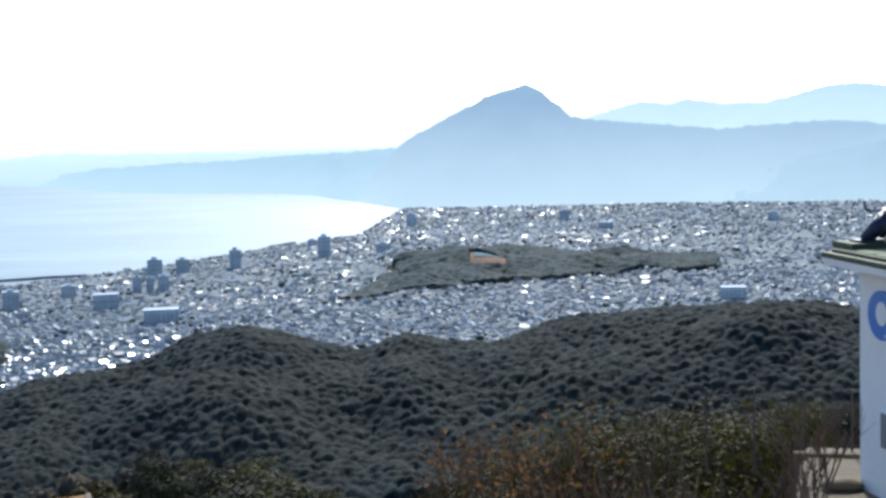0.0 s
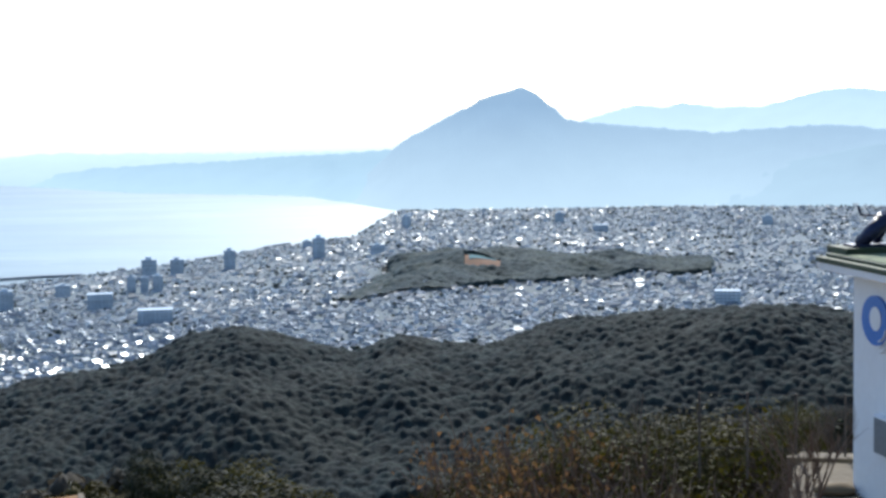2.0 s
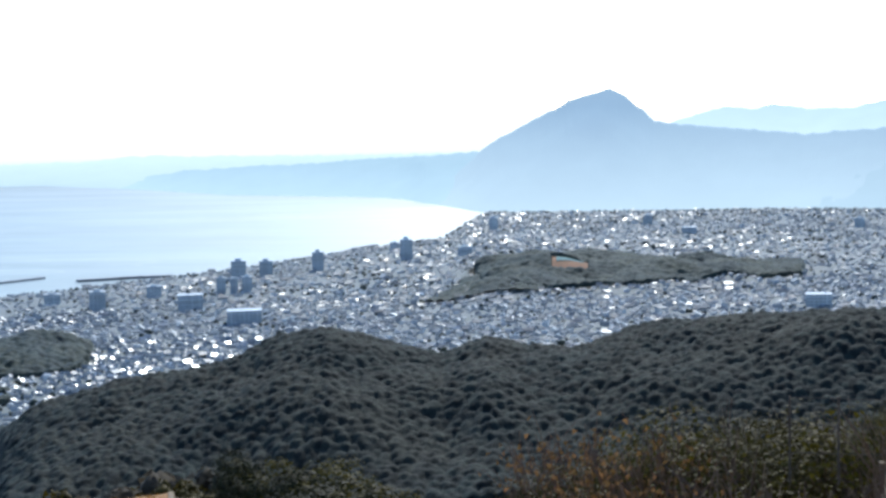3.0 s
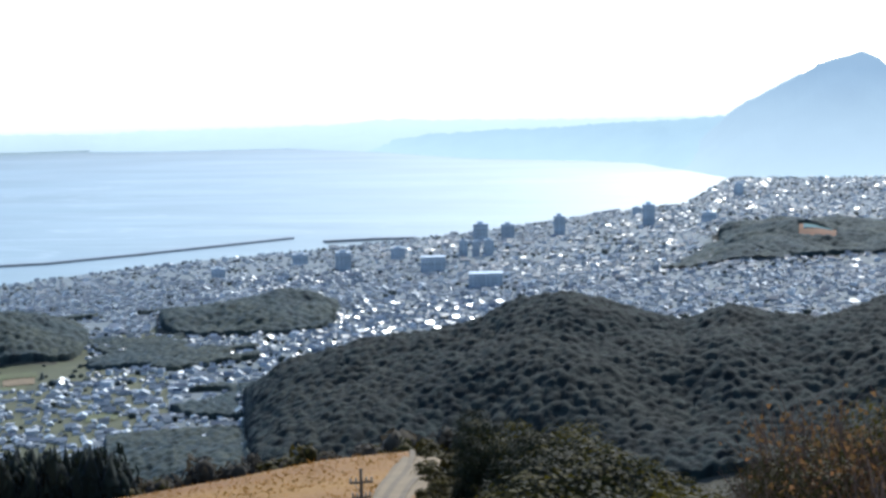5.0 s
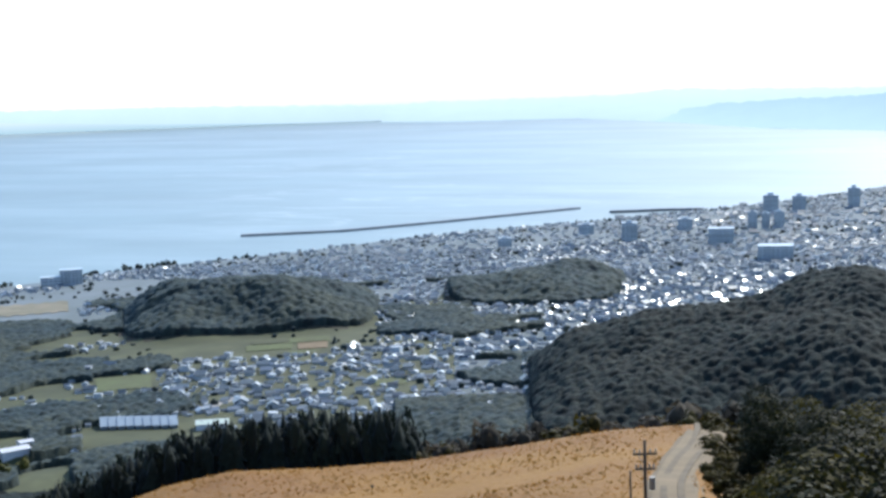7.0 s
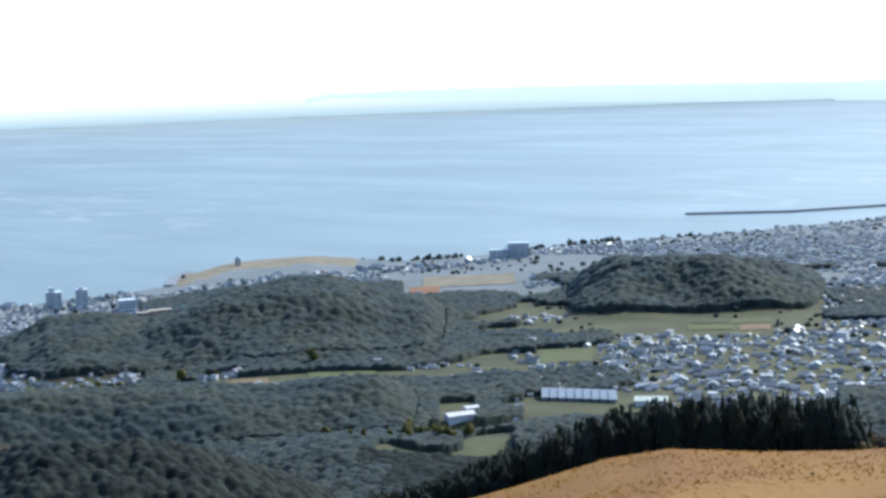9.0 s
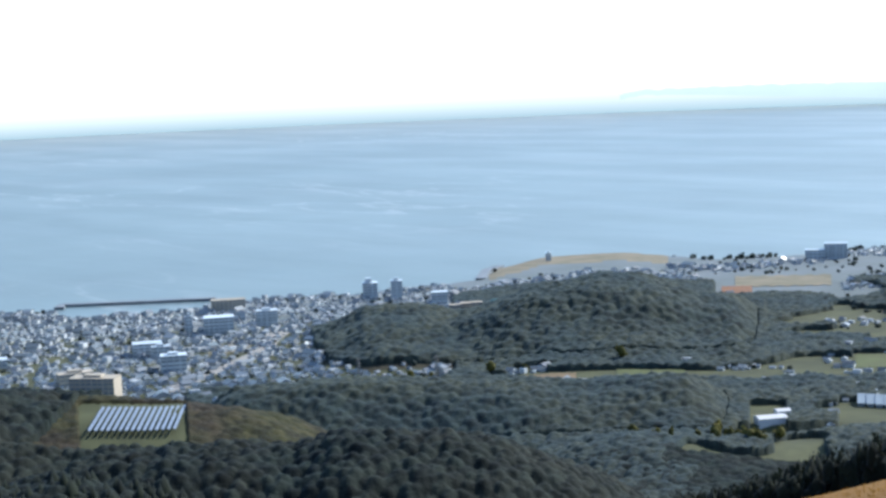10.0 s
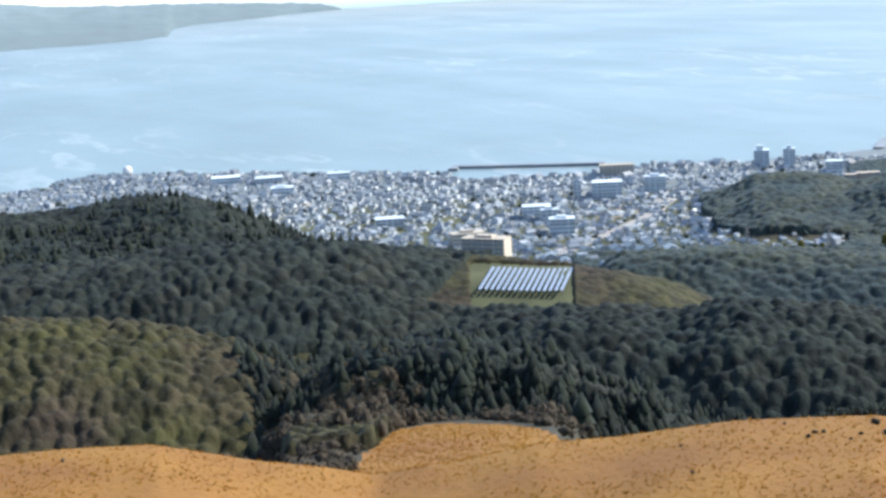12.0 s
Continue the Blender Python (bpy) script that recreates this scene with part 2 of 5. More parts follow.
def leafy(seed, leaves, size, lobes=5, tall=1.0, spread=0.55, core=0.93, tilt=0.4, cores=2, ragged=0.32):
    """A broad crown, about 1 in radius, standing on z = 0: clumps of leaves round uneven lobes, with gaps."""
    rng = np.random.RandomState(seed)
    vs, fs = [], []
    bm = bmesh.new()
    bmesh.ops.create_icosphere(bm, subdivisions=1, radius=1)
    ico = np.array([q.co[:] for q in bm.verts])
    icf = np.array([[q.index for q in w.verts] for w in bm.faces])
    bm.free()
    balls = []
    for k in range(lobes):
        t = rng.uniform(0, 6.28)
        rad = rng.uniform(0.34, 0.58) if k else 0.62
        at = np.array([math.cos(t) * spread, math.sin(t) * spread, rng.uniform(0.35, 1.05) * tall]) if k else np.array([0, 0, 0.62 * tall])
        balls.append((at, rad))
        if k < cores:
            fs.append(icf + sum(len(v) for v in vs))
            vs.append(ico * rad * core * (1 + 0.47 * ragged * rng.randn(12, 1)) + at)
    n = sum(len(v) for v in vs)
    lv, lf = [], []
    for k in range(leaves):
        at, rad = balls[rng.randint(lobes)]
        d = rng.randn(3)
        d /= np.linalg.norm(d)
        if d[2] < -0.5:
            d[2] *= -1
        c = at + d * rad * rng.uniform(1.12 - ragged, 1.12)
        u = np.cross(d, rng.randn(3))
        u /= np.linalg.norm(u)
        w = np.cross(d, u) + d * rng.uniform(-tilt, tilt)
        s = size * rng.uniform(0.6, 1.5)
        lv += [c - u * s - w * s * 0.6, c + u * s - w * s * 0.5, c + w * s * 1.1]
        lf.append((n + 3 * k, n + 3 * k + 1, n + 3 * k + 2))
    return np.concatenate(vs + [np.array(lv)]), np.concatenate(fs + [np.array(lf)])


def spire(seed, tiers=4, sides=5, slim=0.24):
    """A conifer crown of ragged drooping tiers, 1 high: full below, rounded to a blunt tip."""
    rng = np.random.RandomState(seed)
    vs, fs = [], []
    for k in range(tiers):
        h = k / tiers
        z0, z1 = 0.05 + 0.72 * h, 0.05 + 0.72 * (k + 1) / tiers + 0.23
        r = slim * math.sqrt(max(1 - h * h, 0.05)) * rng.uniform(0.95, 1.2)
        b = len(vs)
        vs.append((rng.uniform(-.02, .02), rng.uniform(-.02, .02), min(z1, 1.0)))
        for j in range(sides * 2):
            a = math.pi * j / sides + rng.uniform(-.1, .1)
            q = r * (rng.uniform(0.9, 1.15) if j % 2 else rng.uniform(0.65, 0.85))
            vs.append((q * math.cos(a), q * math.sin(a), z0 + (0 if j % 2 else 0.05) + rng.uniform(-.02, .02)))
        for j in range(sides * 2):
            fs.append((b, b + 1 + j, b + 1 + (j + 1) % (sides * 2)))
    return np.array(vs), np.array(fs)


# ---------------------------------------------------------------- the lie of the land
COAST = [(-40, -3.0), (0.4, -3.05), (1.3, -3.4), (1.75, -3.62), (3, -4.38), (6.5, -4.78), (10.8, -5.33), (16.4, -5.8), (22.9, -6.2), (27.9, -6.64), (34, -6.96),
         (37.2, -7.25), (40.3, -7.35), (43.6, -7.02), (46.5, -7.1), (48.3, -7.5), (48.9, -7.85), (53.2, -8.2), (56.9, -8.14), (59, -8.35),
         (61, -8.42), (64, -8.4), (64.6, -8.12), (68.5, -7.87), (72.6, -7.62), (76.7, -7.29), (78.5, -7.35), (79.1, -7.62), (100, -7.7)]
# crest line (turn, slope of sight), distance, depth before and behind, height of its trees
HILLS = {
    "main": ([(-40, -7.6), (-15, -7.5), (-13, -7.15), (-11.6, -7.0), (-7.5, -7.4), (-3.6, -7.95), (-1.9, -8.4), (0, -8.35), (1.5, -8.1), (3.1, -8.6), (5.2, -8.3),
              (7.4, -7.9), (9, -8.05), (12, -8.9), (14, -9.3), (15.2, -9.5), (18, -10.24), (19.05, -11.0), (19.8, -12.0), (20.8, -13.4)], 620, 165, 80, 2.5),
    "sports": ([(-11.5, -5.9), (-10, -5.45), (-6.5, -5.4), (-4.5, -5.2), (-3, -5.0), (-1.6, -4.95), (0.0, -5.05), (1.4, -5.4), (2.8, -5.94), (4.2, -6.8)], 1250, 190, 130, 4),
    "grove": ([(14.6, -8.5), (16.3, -7.71), (18.1, -7.22), (20.4, -7.62), (22.3, -7.9), (23, -8.6)], 930, 90, 90, 4),
    "mound_hill": ([(24.3, -8.8), (26.3, -7.94), (28.5, -7.43), (30.8, -7.53), (32.4, -7.55), (34, -8.4), (34.8, -9)], 870, 76, 110, 4),
    "plateau": ([(38.5, -9.2), (39.7, -8.74), (42.8, -8.02), (44.5, -7.76), (46.1, -8.11), (48, -8.44), (50, -8.97), (53.3, -9.0), (54.7, -9.5), (57, -10.4), (58, -11)], 800, 112, 110, 4),
    "strip": ([(39.4, -12.6), (41.5, -11.6), (48, -11.4), (54, -11.4), (58.2, -11.4), (60, -12.2)], 588, 60, 46, 3),
    "front": ([(42, -17), (44.1, -15.6), (46.4, -14.3), (48.5, -13.4), (50.4, -13.05), (54.1, -13.0), (56.2, -13.45), (58.3, -13.15), (60.8, -13.15), (63.6, -13.45), (66, -13.9), (68, -14.6), (70, -15.6)], 375, 95, 70, 4),
    "solar": ([(53.5, -14.6), (55.1, -13.4), (56.6, -12.7), (58.2, -12.1), (59.6, -11.7), (60.3, -11.5), (63.6, -11.45), (64.5, -11.5), (66.6, -11.0), (67.9, -10.6), (70, -10.4), (90, -10.4)], 470, 130, 90, 2),
    "olive": ([(66.8, -17), (68.5, -15.8), (69.9, -14.7), (72.7, -13.4), (75.2, -12.7), (78.6, -12.2), (81.2, -12.0), (100, -11.8)], 330, 120, 80, 4),
    "cedar_hill": ([(60, -14), (63.5, -12), (65.6, -11.36), (67.7, -10.9), (69.5, -10.2), (72.3, -8.8), (74.1, -8.26), (75.8, -8.12), (78.4, -8.39), (81, -8.2), (100, -8)], 600, 220, 150, 6),
    "cedar_mound": ([(53, -19), (56.3, -17.2), (57.3, -16.5), (59.4, -15.5), (61.5, -14.7), (64.1, -14.25), (66.8, -14.3), (69, -14.8), (70.3, -15.5), (71.5, -16.6), (73, -18)], 300, 70, 60, 4.5),
}
CREST = [(-100, -16), (-17, -16), (2, -16), (5, -15.4), (9, -14.6), (12, -13.7), (13.2, -13.23), (16.6, -13.47), (19.8, -13.93), (24, -14.4), (27.2, -14.51), (30.7, -14.43), (33, -14.77), (36.4, -15.7),
         (39.7, -16.45), (41.8, -17.17), (44.3, -17.7), (46, -17.64), (49, -17.25), (54.2, -17.5), (58.4, -18), (61.5, -18.17), (64.3, -18.6), (68, -18.95), (70, -18.5),
         (72.5, -18.06), (76.2, -17.1), (79.5, -16.86), (90, -16.5), (110, -14)]
RIM = 170.0


def along(az, pts):
    p = np.array(pts)
    return np.interp(az, p[:, 0], p[:, 1])


def coast(az):
    return EYE / np.tan(np.radians(-along(az, COAST)))


def ease(x):
    x = np.clip(x, 0, 1)
    return x * x * (3 - 2 * x)


def waves(x, y, s):
    """Smooth uneven ground, about -1 to 1."""
    return (np.sin(x / s + 1.3 * np.sin(y / s * 0.7)) * np.sin(y / s * 1.1 + 1.7 * np.sin(x / s * 0.6 + 2)) + 0.5 * np.sin(x / s * 2.3 + 1) * np.sin(y / s * 2.1 + 3 + np.sin(x / s)))


def plain(az, r):
    """Height of the coastal plain without its hills; below zero past the shore."""
    d = np.minimum(coast(az), 2530) - r
    z = np.where(d > 0, 32 * (1 - np.exp(-np.maximum(d, 0) / 900)) + 0.6 * ease(d / 6), -5 * (1 - np.exp(np.minimum(d, 0) / 25)))
    return np.where((coast(az) > 2530) & (r < coast(az)), np.maximum(z, 2.5), z)


def depth_in(hill, az, r):
    """How far a place lies inside a hill's own rise, 0 outside to 1 on its crest line."""
    pts, dist, before, behind, trees = HILLS[hill]
    u = np.clip(np.abs(np.where(r < dist, (r - dist) / before, (r - dist) / behind)), 0, 1)
    side = np.minimum(ease((az - pts[0][0]) / 1.2), ease((pts[-1][0] - az) / 1.2))
    rise = (EYE + dist * np.tan(np.radians(along(az, pts))) - trees - plain(az, r)) * 0.5 * (1 + np.cos(np.pi * u)) * side
    return np.where(rise > 1.2, 1 - u, 0)


def land(az, r):
    """Height of the ground at a turn and a distance (arrays)."""
    az, r = np.broadcast_arrays(np.asarray(az, float), np.asarray(r, float))
    x, y = -r * np.sin(np.radians(az)), r * np.cos(np.radians(az))
    z = plain(az, r)
    base = z.copy()
    z = z + np.where((r < 560) & (az > 22), 4 * waves(x, y, 38) * ease((r - 200) / 100), 0)
    for pts, dist, before, behind, trees in HILLS.values():
        top = EYE + dist * np.tan(np.radians(along(az, pts))) - trees + 1.6 * waves(x, y, 30)
        u = np.abs(np.where(r < dist, (r - dist) / before, (r - dist) / behind))
        inside = (az > pts[0][0]) & (az < pts[-1][0])
        side = np.minimum(ease((az - pts[0][0]) / 1.2), ease((pts[-1][0] - az) / 1.2))
        h = base + (top - base) * 0.5 * (1 + np.cos(np.pi * np.clip(u, 0, 1))) * side + 2.2 * waves(x, y, 26) * ease((1 - u) * 3) * ease(u * 6) * (dist / 600)
        z = np.where(inside & (u < 1) & (top > base), np.maximum(z, h), z)
    # the hay field in the dip behind the rim
    hay = 82.5 - 0.23 * (r - 200) - np.where(r > 272, 0.5 * (r - 272), 0)
    win = ease((az - 57) / 4) * ease((74 - az) / 3) * ((r > 165) & (r < 330))
    z = np.maximum(z, np.where(win > 0, z + (hay - z) * win, z))
    # the grass slope below the lookout
    zc = EYE + RIM * np.tan(np.radians(along(az, CREST)))
    near = np.where(r < RIM, zc + (RIM - r) * 0.12 + 0.5 * waves(x, y, 9) * ease(r / 60) * ease((RIM - r) / 40), zc - 0.003 * (r - RIM) ** 2 - 0.36 * (r - RIM))
    near = near + (148.3 - near) * (1 - ease((r - 3) / 9))
    # terrace with the hut, and the scrub bank behind it
    pad = np.interp(r, [0, 3.4, 8, 18.4, 40, 75, 100], [148.3, 148.3, 146.0, 146.0, 140.6, 122, 108])
    low = np.interp(r, [0, 3.4, 9, 18.4, 40, 75, 100], [148.3, 148.3, 144.2, 142.6, 139.6, 122, 108])
    side = ease((-11.8 - az) / 1.2)
    pad = pad * side + low * (1 - side)
    w = ease((4 - az) / 5) * ease((az + 60) / 20)
    near = near * (1 - w) + np.where(r < 100, pad, 108 - 0.5 * (r - 100)) * w
    z = np.maximum(z, near)
    # the mountainside behind the lookout
    back = ease((np.abs((az + 360) % 360 - 215) * -1 + 105) / 40)
    return z * (1 - back) + (148.3 + 0.22 * np.maximum(r - 8, 0)) * back


def spot(az, r, lift=0.0):
    return polar(az, r, float(land(az, r)) + lift)


# ground: one sheet in rings round the lookout
turns = np.concatenate([np.arange(-18, 84, 0.3), np.arange(84, 342, 3.0)])
rings = np.concatenate([[-0.02, 1.0], np.geomspace(3, 160, 60), np.arange(163, 330, 2.5), np.geomspace(331, 2900, 172)])
A, Rr = np.meshgrid(turns, rings)
AA = np.where(A > 180, A - 360, A)
Z = land(AA, Rr)
verts = np.stack([-Rr * np.sin(np.radians(A)), Rr * np.cos(np.radians(A)), Z], -1).reshape(-1, 3)
nr, na = A.shape
i, j = np.meshgrid(np.arange(nr - 1), np.arange(na), indexing="ij")
k = (j + 1) % na
faces = np.stack([i * na + j, (i + 1) * na + j, (i + 1) * na + k, i * na + k], -1).reshape(-1, 4)[:, ::-1]


def wooded(az, r):
    """How far a place lies inside the woods of a hill, 0 to 1."""
    best = np.zeros_like(r)
    for name in HILLS:
        best = np.maximum(best, depth_in(name, az, r))
    return best


def hay_edge(az):
    return np.interp(az, [60.2, 61.5, 62.7, 65.3, 67.1, 68.9], [222, 246, 258, 268, 258, 190])


fa, fr = AA[:-1].ravel(), (Rr[:-1] * 1.01).ravel()
zone = np.full(len(fa), 1)                                     # woods
zone[(fr > 500) & (wooded(fa, fr) < 0.15)] = 2                 # town
zone[(fa > 22) & (fr > 440) & (fr < 900) & (wooded(fa, fr) < 0.12)] = 3   # farmland
zone[(fr < RIM + 4) & (fa > 12.3 + 0.05 * np.maximum(120 - fr, 0))] = 0       # dry grass
zone[(fr < hay_edge(fa)) & (fr > RIM) & (fa > 60.2) & (fa < 68.9)] = 0  # hay field
zone[((fr < 18.4) & (fa < -11.9)) | (fr < 6)] = 4                               # terrace
zone[(np.abs(fa - 45.2) < 3.2) & (coast(fa) - fr < 70) & (coast(fa) - fr > 0)] = 6
zone[(fa > 78.6) & (coast(fa) - fr < 22) & (coast(fa) - fr > 0)] = 6
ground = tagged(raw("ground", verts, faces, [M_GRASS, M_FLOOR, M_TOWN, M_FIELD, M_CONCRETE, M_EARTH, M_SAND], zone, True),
                "hilly ground with dry orange grass, woods and town plain", "ground", kind="structure")

# sea
M_SEA = material("sea_water", (0.175, 0.25, 0.268), 0.32, vary=0.15, scale=0.004, fine=0.02, bump=0.0)
n, link = M_SEA.node_tree.nodes, M_SEA.node_tree.links.new
geo, wave, stretch, bp = n.new("ShaderNodeNewGeometry"), n.new("ShaderNodeTexNoise"), n.new("ShaderNodeMapping"), n.new("ShaderNodeBump")
stretch.inputs["Scale"].default_value = (0.003, 0.011, 0.01)
link(geo.outputs["Position"], stretch.inputs["Vector"])
link(stretch.outputs[0], wave.inputs["Vector"])
wave.inputs["Scale"].default_value, wave.inputs["Detail"].default_value = 1.0, 8
streak, spread = n.new("ShaderNodeTexNoise"), n.new("ShaderNodeMapRange")
streak.inputs["Scale"].default_value, streak.inputs["Detail"].default_value = 0.7, 6
link(stretch.outputs[0], streak.inputs["Vector"])
spread.inputs[1].default_value, spread.inputs[2].default_value, spread.inputs[3].default_value, spread.inputs[4].default_value = 0.4, 0.65, 0.37, 0.31
link(streak.outputs["Fac"], spread.inputs[0])
link(spread.outputs[0], n["Principled BSDF"].inputs["Roughness"])
n["Principled BSDF"].inputs["Specular IOR Level"].default_value = 0.42
bp.inputs["Strength"].default_value, bp.inputs["Distance"].default_value = 0.3, 4.0
link(wave.outputs["Fac"], bp.inputs["Height"])
link(bp.outputs["Normal"], n["Principled BSDF"].inputs["Normal"])
# pale winding slicks where currents meet
line, field = n.new("ShaderNodeTexNoise"), n.new("ShaderNodeTexNoise")
line.inputs["Scale"].default_value, line.inputs["Detail"].default_value = 0.9, 5
field.inputs["Scale"].default_value, field.inputs["Detail"].default_value = 0.0016, 2
link(stretch.outputs[0], line.inputs["Vector"])
link(geo.outputs["Position"], field.inputs["Vector"])
off, size, thin, near_by, both, wash = n.new("ShaderNodeMath"), n.new("ShaderNodeMath"), n.new("ShaderNodeMapRange"), n.new("ShaderNodeMapRange"), n.new("ShaderNodeMath"), n.new("ShaderNodeMix")
off.operation, size.operation, both.operation, wash.data_type = "SUBTRACT", "ABSOLUTE", "MULTIPLY", "RGBA"
off.inputs[1].default_value = 0.5
thin.inputs[1].default_value, thin.inputs[2].default_value, thin.inputs[3].default_value, thin.inputs[4].default_value = 0.0, 0.018, 0.32, 0.0
near_by.inputs[1].default_value, near_by.inputs[2].default_value = 0.50, 0.62
link(line.outputs["Fac"], off.inputs[0])
link(off.outputs[0], size.inputs[0])
link(size.outputs[0], thin.inputs[0])
link(field.outputs["Fac"], near_by.inputs[0])
link(thin.outputs[0], both.inputs[0])
link(near_by.outputs[0], both.inputs[1])
link(both.outputs[0], wash.inputs[0])
link(n["Hue/Saturation/Value"].outputs["Color"], wash.inputs[6])
wash.inputs[7].default_value = (0.55, 0.60, 0.62, 1)
link(wash.outputs[2], n["Principled BSDF"].inputs["Base Color"])
bm = bmesh.new()
bmesh.ops.create_circle(bm, cap_ends=True, segments=240, radius=4440)
sea = tagged(part("water", bm, M_SEA), "calm pale blue bay under bright haze", "sea", kind="structure")


# ---------------------------------------------------------------- distance
def range_of(name, pts, dist, depth, foot, mat, label, rough=0.02, category="mountain", dense=0.15, feet=None, back=0.0, ragged=0.0):
    """A far range with folds and spurs: crest line at dist, front slope down to z = foot; feet: the line of its shore (turn, slope of sight)."""
    az = np.arange(pts[0][0], pts[-1][0], dense)
    rows = 26
    start = (EYE - foot) / np.tan(np.radians(-along(az, feet))) if feet else np.full(len(az), dist - depth)
    crest = np.maximum(np.full(len(az), float(dist)), start + back)
    bump = np.array([noise.fractal(Vector((a * 3.1, 0.3, dist)), 1.0, 2.0, 5) for a in az]) * ragged
    top = EYE + crest * np.tan(np.radians(along(az, pts) + bump))
    v = []
    for q in range(rows + 6):
        u = 1 - q / (rows - 1) if q < rows else (q - rows + 1) / 6
        r = crest - (crest - start) * u if q < rows else crest + depth * 0.5 * u
        fall = (1 - u) ** 1.0
        fold = np.array([noise.fractal(Vector((a * 0.55, u * 1.5, dist)), 1.0, 2.0, 6) for a in az])
        z = foot + (top - foot) * fall * (1 + 0.35 * fold * u * (1 - u) * 4 * 0.5) + (top - foot) * rough * fold * (1 - u)
        v.append(np.stack([-r * np.sin(np.radians(az)), r * np.cos(np.radians(az)), z], -1))
    v = np.concatenate(v)
    m = len(az)
    i, j = np.meshgrid(np.arange(rows + 5), np.arange(m - 1), indexing="ij")
    f = np.stack([i * m + j, (i + 1) * m + j, (i + 1) * m + j + 1, i * m + j + 1], -1).reshape(-1, 4)[:, ::-1]
    return tagged(raw(name, v, f, [mat], None, True), label, category, kind="structure")


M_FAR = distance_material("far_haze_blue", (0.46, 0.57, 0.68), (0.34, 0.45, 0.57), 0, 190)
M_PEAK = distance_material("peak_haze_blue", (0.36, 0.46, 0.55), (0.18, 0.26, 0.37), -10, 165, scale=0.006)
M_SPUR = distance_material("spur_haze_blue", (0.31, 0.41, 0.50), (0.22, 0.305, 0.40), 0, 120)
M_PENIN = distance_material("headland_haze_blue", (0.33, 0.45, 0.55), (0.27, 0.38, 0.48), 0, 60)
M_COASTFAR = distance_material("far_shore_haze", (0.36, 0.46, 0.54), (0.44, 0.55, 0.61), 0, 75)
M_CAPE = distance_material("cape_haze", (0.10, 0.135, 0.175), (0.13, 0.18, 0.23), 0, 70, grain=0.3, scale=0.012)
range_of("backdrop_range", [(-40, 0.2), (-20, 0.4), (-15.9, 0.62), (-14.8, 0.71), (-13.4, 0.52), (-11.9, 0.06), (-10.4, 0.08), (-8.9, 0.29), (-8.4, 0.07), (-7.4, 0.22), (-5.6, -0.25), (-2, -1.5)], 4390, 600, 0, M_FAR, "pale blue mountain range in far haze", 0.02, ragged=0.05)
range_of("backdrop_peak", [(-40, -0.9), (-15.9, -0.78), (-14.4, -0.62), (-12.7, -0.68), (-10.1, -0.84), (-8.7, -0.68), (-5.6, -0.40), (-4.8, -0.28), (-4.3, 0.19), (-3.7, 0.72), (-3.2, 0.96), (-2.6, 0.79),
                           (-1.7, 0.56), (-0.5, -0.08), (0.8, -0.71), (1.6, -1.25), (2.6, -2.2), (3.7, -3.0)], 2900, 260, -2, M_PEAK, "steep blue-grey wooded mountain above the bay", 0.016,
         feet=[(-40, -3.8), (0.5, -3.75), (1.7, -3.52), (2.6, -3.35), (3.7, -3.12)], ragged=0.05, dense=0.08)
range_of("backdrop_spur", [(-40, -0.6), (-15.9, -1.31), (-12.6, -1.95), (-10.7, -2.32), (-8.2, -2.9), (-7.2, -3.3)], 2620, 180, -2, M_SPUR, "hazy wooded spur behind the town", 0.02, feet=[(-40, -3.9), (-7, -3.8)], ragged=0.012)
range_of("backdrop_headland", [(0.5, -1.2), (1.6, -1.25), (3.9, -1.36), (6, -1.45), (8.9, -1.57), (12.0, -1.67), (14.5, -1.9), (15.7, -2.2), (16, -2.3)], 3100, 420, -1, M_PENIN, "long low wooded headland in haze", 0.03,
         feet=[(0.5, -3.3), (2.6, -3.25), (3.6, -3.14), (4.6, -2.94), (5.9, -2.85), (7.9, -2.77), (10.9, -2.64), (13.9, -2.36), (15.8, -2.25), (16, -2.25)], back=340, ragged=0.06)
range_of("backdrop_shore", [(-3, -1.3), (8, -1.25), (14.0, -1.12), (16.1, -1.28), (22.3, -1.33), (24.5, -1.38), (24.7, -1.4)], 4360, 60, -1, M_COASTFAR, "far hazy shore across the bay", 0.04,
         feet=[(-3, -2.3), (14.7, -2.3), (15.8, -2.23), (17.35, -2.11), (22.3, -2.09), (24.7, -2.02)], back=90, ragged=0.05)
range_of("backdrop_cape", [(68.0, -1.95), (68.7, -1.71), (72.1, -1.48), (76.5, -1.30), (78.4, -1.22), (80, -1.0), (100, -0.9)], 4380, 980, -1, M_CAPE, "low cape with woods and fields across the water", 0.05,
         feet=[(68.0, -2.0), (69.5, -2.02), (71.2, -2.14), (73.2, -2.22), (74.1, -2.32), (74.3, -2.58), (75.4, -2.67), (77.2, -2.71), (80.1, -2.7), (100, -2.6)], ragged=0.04)
